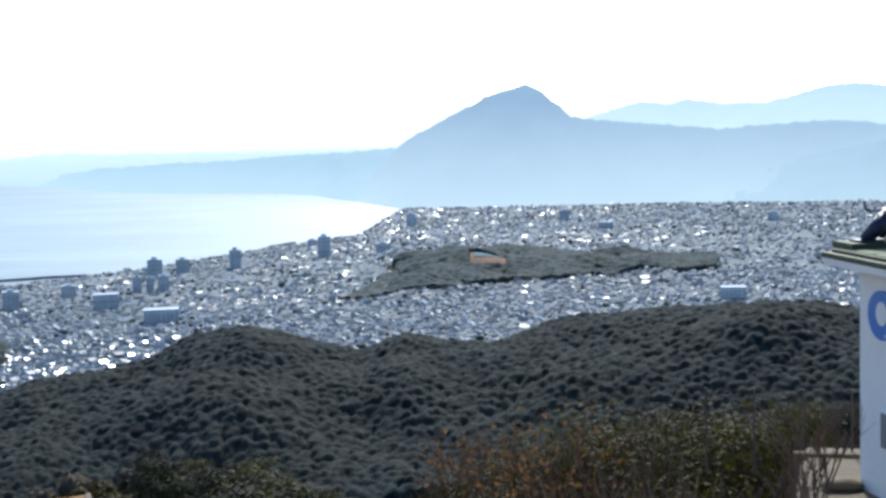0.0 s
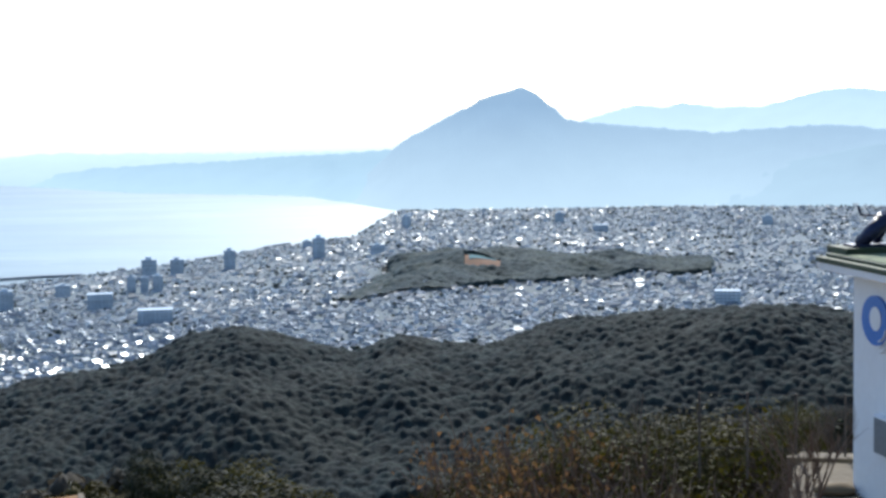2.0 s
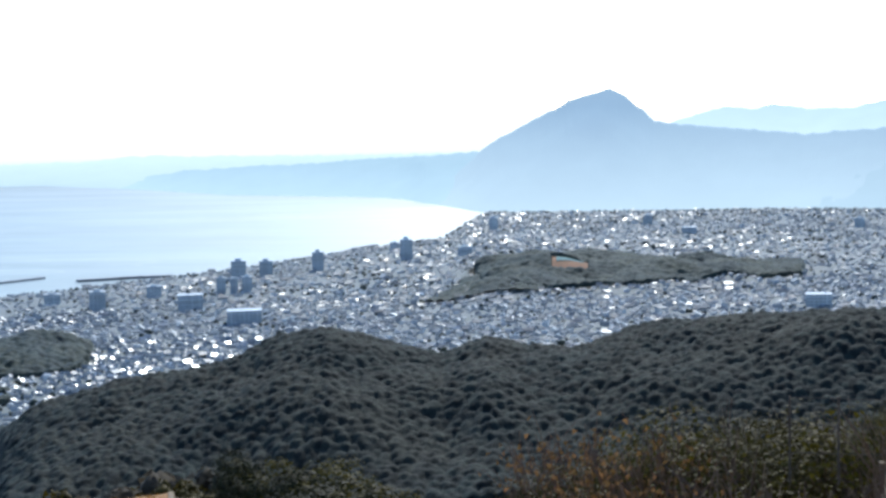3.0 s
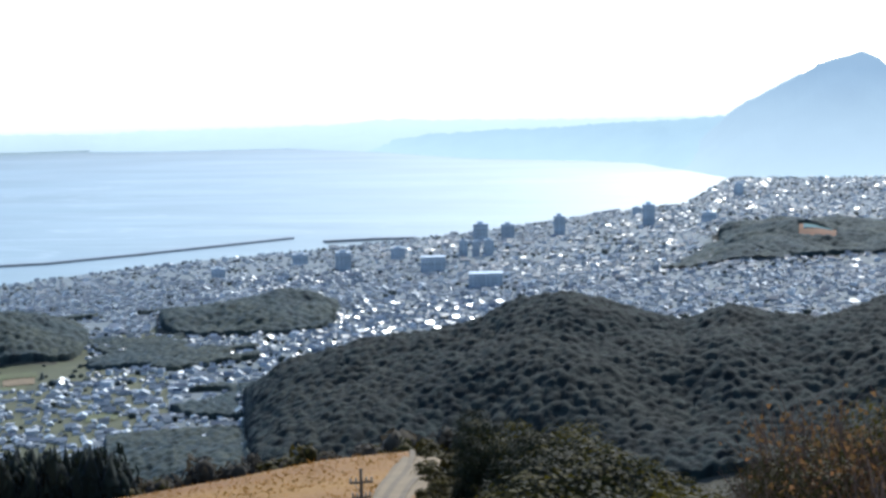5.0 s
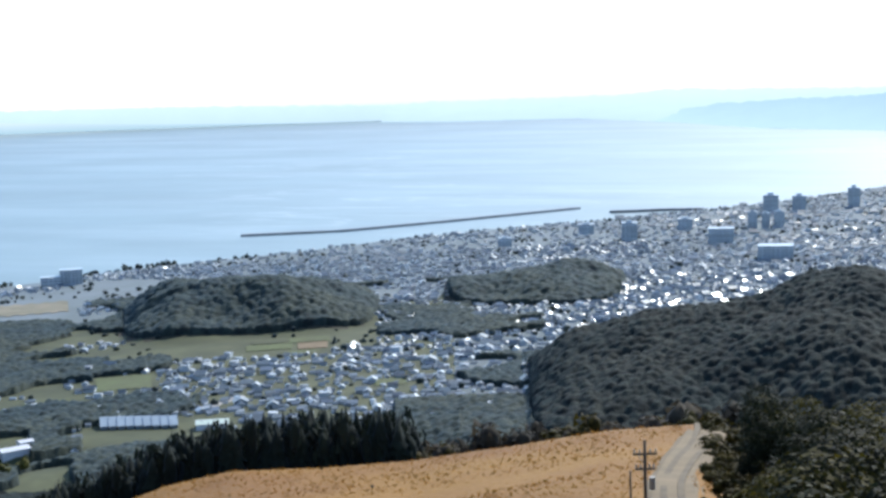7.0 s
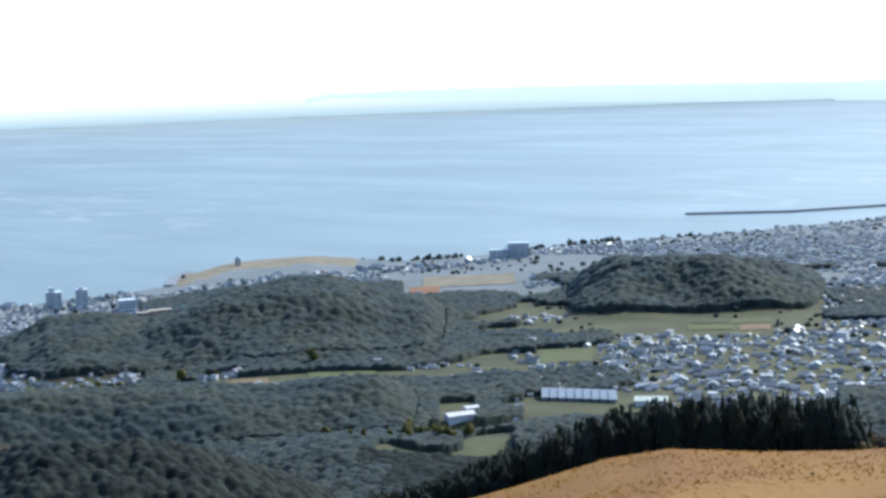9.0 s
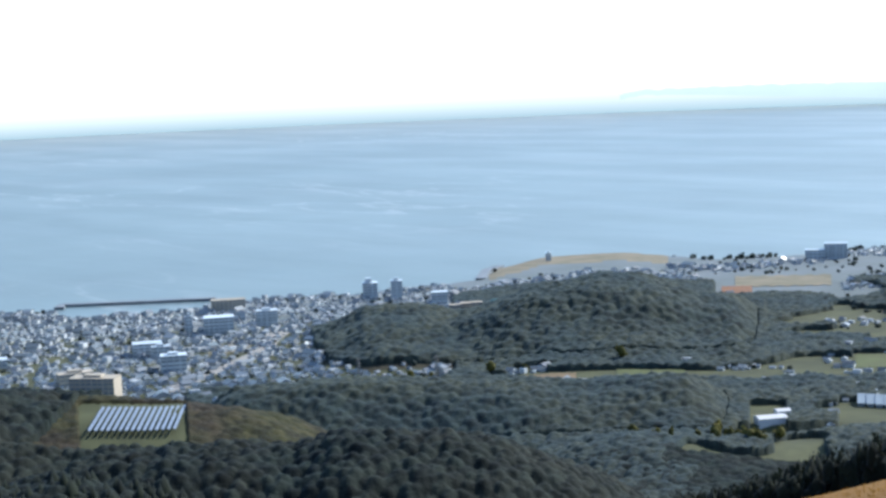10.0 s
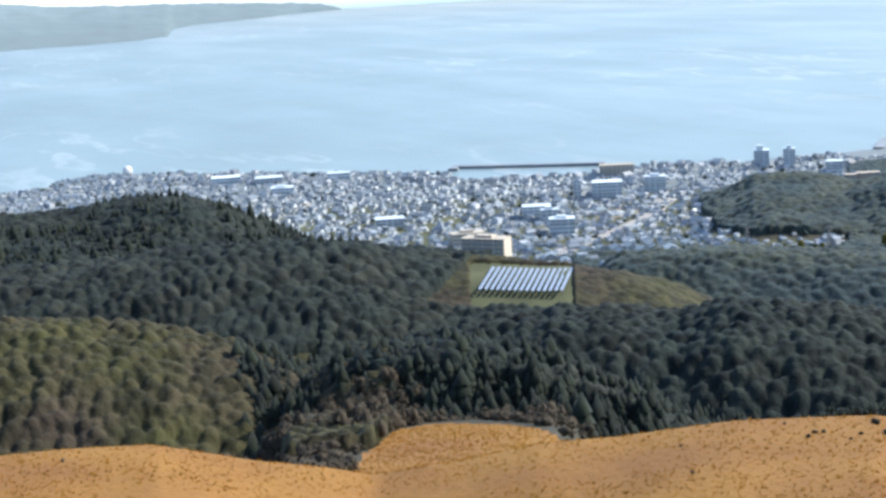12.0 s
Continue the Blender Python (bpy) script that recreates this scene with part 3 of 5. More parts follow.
# the shore goes on at the brim: a low strip set above the water to fit the camera's slopes of sight
az = np.arange(24.4, 43.6, 0.12)
foot = np.interp(az, [24.4, 27.8, 32.3, 34.4, 40.5, 43.6], [-2.02, -1.94, -1.82, -1.74, -1.42, -1.3])
crest = np.interp(az, [24.4, 32.2, 38.4, 43, 43.6], [-1.38, -1.2, -1.12, -1.15, -1.3]) + 0.05 * np.array([noise.fractal(Vector((a * 2.5, 3, 1)), 1.0, 2.0, 5) for a in az])
v = [polar(a, r, EYE + r * math.tan(radians(e))) for r, line in ((4386, foot), (4390, foot * 0.55 + crest * 0.45), (4394, crest), (4440, crest - 0.2)) for a, e in zip(az, line)]
n = len(az)
tagged(raw("backdrop_shore_low", v, [(n * q + k + 1, n * q + k, n * (q + 1) + k, n * (q + 1) + k + 1) for q in range(3) for k in range(n - 1)], [M_COASTFAR], None, True), "far hazy low shore with works across the bay", "shore", kind="structure")
# added glowing ring in place of far sea and air, sloped up to fit the camera's horizon where the water meets the sky
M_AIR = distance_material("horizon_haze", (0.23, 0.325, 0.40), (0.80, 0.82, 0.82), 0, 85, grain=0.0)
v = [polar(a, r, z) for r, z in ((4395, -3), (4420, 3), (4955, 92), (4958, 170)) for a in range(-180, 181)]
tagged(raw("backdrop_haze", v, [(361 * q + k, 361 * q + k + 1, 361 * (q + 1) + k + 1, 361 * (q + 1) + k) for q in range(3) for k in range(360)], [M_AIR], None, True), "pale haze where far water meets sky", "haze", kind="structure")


# ---------------------------------------------------------------- woods
CLEAR = [(60.0, 63.9, 436, 476), (-2.35, -0.95, 1172, 1206), (35.8, 40.3, 930, 1040), (26.7, 29.95, 733, 791), (33.2, 35.5, 670, 715), (37.9, 39.2, 545, 600), (30.6, 36, 560, 605),
         (42, 48.3, 1075, 1220), (48.6, 50.6, 850, 910), (38, 57.5, 652, 676)]   # turn from, to, distance from, to: fields and yards kept free of trees


def free(az, r):
    ok = ~((az > 60.4) & (az < 68.9) & (r > RIM) & (r < hay_edge(az)))
    for a0, a1, r0, r1 in CLEAR:
        ok &= ~((az > a0) & (az < a1) & (r > r0) & (r < r1))
    return ok


def flat_xy(az, r):
    return -r * np.sin(np.radians(az)), r * np.cos(np.radians(az))


def places_in(az0, az1, r0, r1, count, keep, size, seed, tall=1.0, sink=0.3, everywhere=False):
    rng = np.random.RandomState(seed)
    az = rng.uniform(az0, az1, count)
    r = np.sqrt(rng.uniform(r0 ** 2, r1 ** 2, count))
    ok = keep(az, r) & (free(az, r) | everywhere)
    az, r = az[ok], r[ok]
    s = size * rng.lognormal(0, 0.28, len(az))
    z = land(az, r) - sink * s
    x, y = flat_xy(az, r)
    return np.stack([x, y, z, s, s * rng.uniform(0.8, 1.2, len(s)), s * tall * rng.uniform(0.8, 1.25, len(s)), rng.uniform(0, 6.28, len(s))], -1)


CROWN_FAR = [leafy(k, 10, 0.26, 3, spread=0.4, core=1.15, tilt=0.12, cores=1, ragged=0.16) for k in range(6)]
CROWN_MID = [leafy(10 + k, 14, 0.22, 4, spread=0.45, core=1.05, tilt=0.12, ragged=0.16) for k in range(7)]
CROWN_NEAR = [leafy(30 + k, 90, 0.13, 8, spread=0.5, core=0.9, ragged=0.3) for k in range(6)]
SPIRES = [spire(k, 4, 5, 0.24) for k in range(7)]
SPIRES_NEAR = [spire(20 + k, 7, 7, 0.22) for k in range(7)]


def wood(name, hill, count, size, templates, mat, label, seed, tall=0.8, az=(-18, 84), only=None, wide=1.0, sink=0.3):
    pts, dist, before, behind, trees = HILLS[hill]

    def keep(a, r):
        ok = depth_in(hill, a, r) > 0.03
        return ok & only(a, r) if only else ok
    p = places_in(max(az[0], pts[0][0]), min(az[1], pts[-1][0]), dist - before, dist + behind * (0.95 if hill in ("main", "front", "solar", "olive", "strip", "grove", "mound_hill") else 0.6), count, keep, size, seed, tall, sink)
    p[:, 3:5] *= wide
    return tagged(scatter(name, templates, p, [mat]), label, "wood", kind="stuff")


def clumps(s, level):
    return lambda a, r: waves(*flat_xy(a, r), s) > level


def canopy(hill, crown, step, mat, label, seed, high, relief=0.7, only=None, area=None):
    """Closed woods seen from far: one sheet of interlocking rounded crowns, each with its own height, width and tint."""
    rng = np.random.RandomState(seed)
    if hill:
        pts, dist, before, behind, trees = HILLS[hill]
        a0, a1, near = max(pts[0][0], -18), min(pts[-1][0], 84), dist - before
        far = dist + behind * (0.9 if hill in ("main", "front", "solar", "olive", "strip", "grove", "mound_hill") else 0.55)
    else:
        a0, a1, near, far = area
        dist = (near + far) / 2
    A, R = np.meshgrid(np.arange(a0, a1, math.degrees(step / dist)), np.arange(near, far, step * 1.25))
    x, y = flat_xy(A, R)
    deep = depth_in(hill, A, R) + 0.03 * waves(x, y, 11) if hill else np.full(A.shape, 1.0)
    inside = (deep > 0.05) & free(A, R)
    if only:
        inside &= only(A, R)
    # crowns: the nearest tops of a jittered lattice
    gx, gy = np.floor(x / crown).astype(int), np.floor(y / crown).astype(int)
    x0, y0 = gx.min() - 1, gy.min() - 1
    shape = (gx.max() - x0 + 3, gy.max() - y0 + 3)
    jx, jy, tall, tint = rng.rand(*shape), rng.rand(*shape), rng.rand(*shape) ** 1.5, rng.rand(*shape)
    best, mark = np.full(x.shape, -99.0), np.zeros(x.shape)
    for dx in (-1, 0, 1):
        for dy in (-1, 0, 1):
            ix, iy = gx - x0 + dx, gy - y0 + dy
            q = ((x / crown - gx - dx - jx[ix, iy]) ** 2 + (y / crown - gy - dy - jy[ix, iy]) ** 2)
            h = tall[ix, iy] * 0.45 - q * relief * (0.8 + 0.6 * tint[iy % shape[0], ix % shape[1]])
            mark = np.where(h > best, tint[ix, iy], mark)
            best = np.maximum(best, h)
    lift = high * (0.66 + 0.68 * best + 0.09 * waves(x, y, 8)) + 0.12 * rng.randn(*x.shape) * step
    z = land(A, R) + np.where(inside, np.maximum(lift, 0.6), -0.6)
    v = np.stack([x, y, z], -1).reshape(-1, 3)
    m = A.shape[1]
    i, j = np.meshgrid(np.arange(A.shape[0] - 1), np.arange(m - 1), indexing="ij")
    f = np.stack([i * m + j, (i + 1) * m + j, (i + 1) * m + j + 1, i * m + j + 1], -1).reshape(-1, 4)[:, ::-1]
    f = f[inside.ravel()[f].any(1)]
    used, f = np.unique(f, return_inverse=True)
    ob = raw("woods", v[used], f.reshape(-1, 4), [mat], None, True)
    ob.data.attributes.new("tint", "FLOAT", "POINT").data.foreach_set("value", mark.ravel()[used].astype(np.float32))
    return tagged(ob, label, "wood", kind="stuff")


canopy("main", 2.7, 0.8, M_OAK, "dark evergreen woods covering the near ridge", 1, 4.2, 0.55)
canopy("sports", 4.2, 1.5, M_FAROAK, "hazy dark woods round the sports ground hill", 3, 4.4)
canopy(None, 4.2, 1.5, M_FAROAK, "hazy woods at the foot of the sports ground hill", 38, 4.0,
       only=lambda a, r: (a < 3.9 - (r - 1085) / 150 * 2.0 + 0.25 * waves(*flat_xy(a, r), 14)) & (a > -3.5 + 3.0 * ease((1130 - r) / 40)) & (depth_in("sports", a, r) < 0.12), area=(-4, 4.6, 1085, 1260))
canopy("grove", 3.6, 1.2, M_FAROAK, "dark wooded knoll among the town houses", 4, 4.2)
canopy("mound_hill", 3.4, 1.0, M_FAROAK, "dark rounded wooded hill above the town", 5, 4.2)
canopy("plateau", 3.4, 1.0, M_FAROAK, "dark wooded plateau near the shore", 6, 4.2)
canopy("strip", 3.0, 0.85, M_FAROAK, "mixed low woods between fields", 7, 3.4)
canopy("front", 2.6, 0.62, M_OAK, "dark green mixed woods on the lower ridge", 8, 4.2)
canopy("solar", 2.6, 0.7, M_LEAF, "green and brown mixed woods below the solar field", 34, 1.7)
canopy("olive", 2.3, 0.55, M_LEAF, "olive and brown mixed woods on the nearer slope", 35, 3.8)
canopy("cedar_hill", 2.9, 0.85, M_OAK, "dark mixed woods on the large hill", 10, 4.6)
wood("cedar_wood", "cedar_hill", 6500, 4.6, SPIRES, M_CEDAR, "dark cedar plantation on the upper slope of the large hill", 30, 1.15, az=(68, 84), only=lambda a, r: (r > 470) & (waves(*flat_xy(a, r), 40) > -0.6), wide=1.1)
wood("cedar_wood", "cedar_mound", 5200, 4.4, SPIRES, M_CEDAR, "dense dark cedar plantation on a mound", 11, 1.05, only=lambda a, r: r > 276, wide=1.25)
wood("woods", "cedar_mound", 700, 1.6, CROWN_NEAR, M_BARE, "brown leafless trees at the edge of the cedars", 31, 1.4, az=(66, 73), only=lambda a, r: r < 290)

BELT_TOP = [(20, -12.8), (23.9, -12.9), (24.3, -12.4), (27, -12.27), (30.4, -12.5), (32.1, -12.8), (34.2, -13.5), (36.4, -14.2), (40.3, -15.5), (43.8, -16.1), (47, -16.5), (50.2, -17.0), (52, -17.4)]
p = places_in(23.7, 52, RIM + 8, RIM + 44, 3000, lambda az, r: r > 0, 5.0, 12, 1.0)
turn = np.degrees(np.arctan2(-p[:, 0], p[:, 1]))
room = EYE + np.hypot(p[:, 0], p[:, 1]) * np.tan(np.radians(along(turn, BELT_TOP))) - p[:, 2]
p[:, 5] = np.clip(room, 1.2, 11) * np.random.uniform(0.68, 1.03, len(p))
p[:, 3] = p[:, 4] = np.clip(p[:, 5], 3, 7) * np.random.uniform(0.75, 1.1, len(p))
tagged(scatter("cedar_wood", SPIRES_NEAR, p[::2], [M_CEDAR]), "dark dense conifer belt behind the grass slope", "wood", kind="stuff")
p = p[1::2]
p[:, 5] /= 1.45
p[:, 3:5] = np.clip(p[:, 5:6] * 0.5, 0.8, 1.9)
tagged(scatter("cedar_wood", CROWN_NEAR, p, [M_CEDAR]), "dark round-topped evergreens in the conifer belt", "wood", kind="stuff")
p = places_in(56, 74, RIM + 8, 275, 900, lambda az, r: r > hay_edge(az) + 4 * (np.abs(az - 64.5) < 4.6), 1.5, 32, 1.0)
tagged(scatter("woods", CROWN_NEAR, p, [M_BARE]), "brown thicket round the hay field", "wood", kind="stuff")
p = places_in(10, 24.4, RIM + 9, RIM + 60, 800, lambda az, r: r > 0, 2.0, 13, 1.1)
tagged(scatter("woods", CROWN_NEAR, p[::2], [M_SHRUB]), "olive scrub trees behind the grass slope", "wood", kind="stuff")
tagged(scatter("woods", CROWN_NEAR, p[1::2], [M_BARE]), "brown leafless scrub behind the grass slope", "wood", kind="stuff")
# valley and hillside woods between the farms
def valley(az, r):
    x, y = flat_xy(az, r)
    patchy = waves(x, y, 45) + 0.35 * waves(x, y, 15) > -0.3 + 0.75 * ease((36 - az) / 8) - 0.7 * ease((az - 37) / 3)
    patchy |= (az < 24.5) & (r < 600)
    return patchy & (wooded(az, r) < 0.06) & (coast(az) - r > 90 - 60 * (az < 48)) & ~((az > 50) & (r > 690)) & ~((r > 638) & (r < 690) & (az < 58) & (waves(x, y, 22) > 0.25))


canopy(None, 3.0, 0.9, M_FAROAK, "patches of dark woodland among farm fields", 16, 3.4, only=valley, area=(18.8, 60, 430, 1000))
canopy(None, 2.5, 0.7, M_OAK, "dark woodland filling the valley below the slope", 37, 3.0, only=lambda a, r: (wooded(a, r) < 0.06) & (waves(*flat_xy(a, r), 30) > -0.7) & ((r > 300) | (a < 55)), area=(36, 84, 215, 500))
p = places_in(37, 60, 500, 760, 1500, lambda az, r: (wooded(az, r) < 0.1) & (waves(*flat_xy(az, r), 27) > 0.6), 2.0, 17, 1.3, -0.6)
tagged(scatter("woods", CROWN_FAR, p, [M_BAMBOO]), "pale yellow-green bamboo in the valley", "wood", kind="stuff")
# shore pines and trees among the houses
p = places_in(-17, 82, 600, 2400, 26000, lambda az, r: (coast(az) - r > 4) & (wooded(az, r) < 0.15) & (waves(*flat_xy(az, r), 33) > -0.35), 1.7, 18, 0.8)
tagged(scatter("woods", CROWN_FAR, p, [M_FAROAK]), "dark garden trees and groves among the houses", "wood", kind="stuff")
p = places_in(10.8, 13.0, 100, RIM + 2, 160, lambda az, r: r > 0, 1.0, 33, 0.9)
tagged(scatter("scrub", CROWN_NEAR, p, [M_SHRUB]), "low olive scrub beside the cart track", "scrub", kind="stuff")
p = places_in(26, 48, 1050, 1260, 2600, lambda az, r: (coast(az) - r > 3) & (coast(az) - r < 16) & (waves(*flat_xy(az, r), 25) > -0.2), 2.6, 19)
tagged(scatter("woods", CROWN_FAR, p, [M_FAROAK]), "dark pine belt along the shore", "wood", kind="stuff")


# ---------------------------------------------------------------- fields, roads, water works
def patch(name, az0, az1, r0, r1, mat, label, category, skew=0.0, lift=0.35, wobble=0.06):
    """A draped piece of cultivated or bare land with an uneven edge."""
    n, m = 24, 10
    v = []
    for q in range(m + 1):
        for k in range(n + 1):
            a = az0 + (az1 - az0) * k / n
            r = r0 + (r1 - r0) * (q / m) + skew * (k / n - 0.5)
            if q in (0, m):
                r += wobble * (r1 - r0) * math.sin(k * 1.7 + az0)
            v.append(spot(a, r, lift))
    f = [(q * (n + 1) + k + 1, q * (n + 1) + k, (q + 1) * (n + 1) + k, (q + 1) * (n + 1) + k + 1) for q in range(m) for k in range(n)]
    return tagged(raw(name, v, f, [mat], None, True), label, category, kind="structure")


patch("field_bare", 36.2, 39.6, 972, 1030, M_SAND, "pale bare field near the shore", "field")
patch("field_red", 39.0, 40.1, 940, 976, M_RED, "red earth cutting beside a bare field", "field")
patch("field_green", 33.4, 35.4, 676, 710, M_GREEN, "light green crop field between woods", "field")
patch("field_solar", 59.9, 64.0, 434, 477, M_FIELD, "rough green meadow round the solar rows", "field")
patch("field_sand", 57.5, 59.1, 797, 830, M_SAND, "sandy school ground in the town", "field")
patch("field_sports", -2.3, -1.0, 1174, 1203, M_RED, "orange clay sports ground on the wooded hill", "field", lift=0.8)
patch("field_sports_turf", -2.15, -1.15, 1188, 1202, M_TEAL, "pale green turf on the sports ground", "field", lift=1.3)
for k, (a0, a1, r0, r1, m) in enumerate([(28.4, 29.7, 774, 790, M_FIELD), (26.8, 28.3, 772, 786, M_GREEN), (28.2, 29.9, 754, 771, M_GREEN), (26.9, 28.0, 750, 769, M_EARTH), (27.2, 28.4, 735, 747, M_GREEN),
                                         (24.0, 25.2, 640, 655, M_GREEN), (36.3, 38, 640, 668, M_GREEN), (54.5, 57, 650, 672, M_GREEN), (50.8, 53.2, 654, 676, M_FIELD), (41.5, 44, 655, 676, M_GREEN), (45.5, 47.5, 652, 670, M_EARTH), (22.9, 24.2, 560, 590, M_EARTH)]):
    patch("field_plot", a0, a1, r0, r1, m, "narrow terraced farm plot", "field")


def ribbon(name, pts, width, mat, label, category, lift=0.4, water=False, thick=0.0):
    """A strip along points (turn, distance): a road on the land, or a mole that stands in the water."""
    line = [polar(a, r) for a, r in pts]
    fine = []
    for p, q in zip(line, line[1:]):
        n = max(2, int((q - p).length / 12))
        fine += [p.lerp(q, k / n) for k in range(n)]
    fine.append(line[-1])
    v, f = [], []
    for k, p in enumerate(fine):
        d = (fine[min(k + 1, len(fine) - 1)] - fine[max(k - 1, 0)]).normalized()
        s = Vector((-d.y, d.x, 0)) * width / 2
        a, r = math.degrees(math.atan2(-p.x, p.y)), math.hypot(p.x, p.y)
        z = thick if water else float(land(a, r)) + lift
        b = -3.0 if water else z - 0.3
        v += [p - s * 1.4 + Vector((0, 0, b)), p - s + Vector((0, 0, z)), p + s + Vector((0, 0, z)), p + s * 1.4 + Vector((0, 0, b))]
        if k:
            c = 4 * k
            f += [(c - 4, c - 3, c + 1, c), (c - 3, c - 2, c + 2, c + 1), (c - 2, c - 1, c + 3, c + 2)]
    f += [(0, 1, 2, 3), (4 * len(fine) - 1, 4 * len(fine) - 2, 4 * len(fine) - 3, 4 * len(fine) - 4)]
    return tagged(raw(name, v, f, [mat]), label, category)


def at_sea(az, el):
    return az, EYE / math.tan(radians(-el))


tagged(ribbon("road", [(56.26, 872), (56.6, 850), (56.89, 829), (57.11, 795), (57.95, 767), (59.22, 741), (60.71, 698)], 8, M_ROAD, "pale main road rising out of the town", "road"), kind="structure")
tagged(ribbon("road", [(70.6, 1020), (70.2, 950), (69.8, 900)], 6, M_ROAD, "straight pale street towards the shore", "road"), kind="structure")
bend = [(13.55 + 0.6 * math.sin((r - 96) / 16), r) for r in range(97, 172, 4)]
tagged(ribbon("track", bend, 3.4, M_EARTH, "pale earth cart track up the grass slope", "track", 0.16), kind="structure")
for side in (-0.35, 0.3):
    tagged(ribbon("track_rut", [(a + side + 0.1 * math.sin(r / 9), r) for a, r in bend], 0.55, M_CONCRETE, "darker worn rut in the cart track", "track", 0.22), kind="structure")
tagged(ribbon("road", [(30.2, 640), (31.5, 620), (33.5, 632), (35.2, 626)], 4, M_ROAD, "narrow farm road through the valley", "road"), kind="structure")
ribbon("breakwater", [at_sea(29.9, -5.96), at_sea(26.2, -5.94), at_sea(22.9, -5.76), at_sea(17.5, -5.38)], 9, M_STONE, "long dark stone breakwater off the town", "breakwater", water=True, thick=1.5)
ribbon("breakwater", [at_sea(16.3, -5.56), at_sea(14.4, -5.52), at_sea(12.9, -5.52)], 8, M_STONE, "shorter dark breakwater beside the harbour", "breakwater", water=True, thick=2.2)
ribbon("breakwater", [at_sea(6.9, -4.9), at_sea(6.2, -4.72), at_sea(5.5, -4.62)], 7, M_STONE, "small curved mole at the shore", "breakwater", water=True, thick=2.0)
ribbon("breakwater", [at_sea(64.3, -8.08), at_sea(64.2, -7.98), at_sea(61.5, -8.06), at_sea(58.7, -8.12)], 6, M_STONE, "harbour wall of dark stone with pale gaps", "breakwater", water=True, thick=1.9)
ribbon("breakwater", [at_sea(48.9, -7.9), at_sea(48.7, -7.6), at_sea(48.2, -7.45)], 7, M_STONE, "stone sea wall round the low point", "breakwater", water=True, thick=2.0)

# ---------------------------------------------------------------- town
HOUSE_V = np.array([(-.5, -.5, 0), (.5, -.5, 0), (.5, .5, 0), (-.5, .5, 0), (-.5, -.5, .6), (.5, -.5, .6), (.5, .5, .6), (-.5, .5, .6), (-.5, 0, .9), (.5, 0, .9)])
HOUSE_F = np.array([(0, 1, 5), (0, 5, 4), (1, 2, 6), (1, 6, 5), (2, 3, 7), (2, 7, 6), (3, 0, 4), (3, 4, 7), (5, 6, 9), (7, 4, 8)])
ROOF_V = np.array([(-.58, -.62, .55), (.58, -.62, .55), (.58, .62, .55), (-.58, .62, .55), (-.54, 0, .95), (.54, 0, .95), (-.58, -.62, .50), (.58, -.62, .50), (.58, .62, .50), (-.58, .62, .50)])
ROOF_F = np.array([(0, 1, 5), (0, 5, 4), (2, 3, 4), (2, 4, 5), (6, 7, 1), (6, 1, 0), (8, 9, 3), (8, 3, 2), (7, 8, 2), (7, 2, 1), (9, 6, 0), (9, 0, 3)])
FLAT_V = np.array([(-.5, -.5, 0), (.5, -.5, 0), (.5, .5, 0), (-.5, .5, 0), (-.5, -.5, 1), (.5, -.5, 1), (.5, .5, 1), (-.5, .5, 1), (-.44, -.44, 1), (.44, -.44, 1), (.44, .44, 1), (-.44, .44, 1), (-.44, -.44, .93), (.44, -.44, .93), (.44, .44, .93), (-.44, .44, .93)])
FLAT_F = np.array([(0, 1, 5), (0, 5, 4), (1, 2, 6), (1, 6, 5), (2, 3, 7), (2, 7, 6), (3, 0, 4), (3, 4, 7), (4, 5, 9), (4, 9, 8), (5, 6, 10), (5, 10, 9), (6, 7, 11), (6, 11, 10), (7, 4, 8), (7, 8, 11), (12, 13, 14), (12, 14, 15)])


def town_keep(az, r):
    d = coast(az) - r
    west = (az < 36.5) & (r > 560) & ((az < 25) | (r < 740) | (r > 900) | (waves(*flat_xy(az, r), 50) > 0.1)) & (waves(*flat_xy(az, r), 60) > -1.3 + 1.0 * ease((az - 26) / 8))
    east = (az > 36.5) & (((d < 420) & (az > 50)) | ((waves(*flat_xy(az, r), 34) > 0.55) & (r > 560)) | ((d < 180) & (waves(*flat_xy(az, r), 40) > 0)) | ((r > 638) & (r < 690) & (az < 58) & (waves(*flat_xy(az, r), 22) > 0.25)))
    return (wooded(az, r) < 0.14) & (d > 10) & (west | east) & (r < 2380) & (waves(*flat_xy(az, r), 5) > -1.6 + 2.0 * np.clip((r - 1500) / 880, 0, 1))


p = np.concatenate([places_in(-17, 36.5, 560, 1200, 21000, town_keep, 1.95, 20, 0.8, 0.05), places_in(-17, 36.5, 1200, 2400, 24000, town_keep, 2.2, 22, 0.75, 0.05),
                    places_in(36.5, 83, 560, 1180, 17000, town_keep, 2.1, 21, 0.85, 0.05)])
street = waves(p[:, 0], p[:, 1], 150) * 0.5
p[:, 6] = np.random.choice([0.15, 0.15 + math.pi / 2], len(p), p=[0.65, 0.35]) + street + np.random.normal(0, 0.08, len(p))
p[:, 3] *= np.random.uniform(0.9, 1.6, len(p))
dist = np.hypot(p[:, 0], p[:, 1])
kind = np.random.choice(3, len(p), p=[0.62, 0.26, 0.12])
loose = p[(dist < 700) & (kind < 2) & (dist > 560)]
loose = loose[np.argsort(np.hypot(loose[:, 0], loose[:, 1]))][:240]
near_far = np.sort(np.hypot(loose[:, 0], loose[:, 1]))[-1]
rest = ~((dist <= near_far) & (kind < 2))
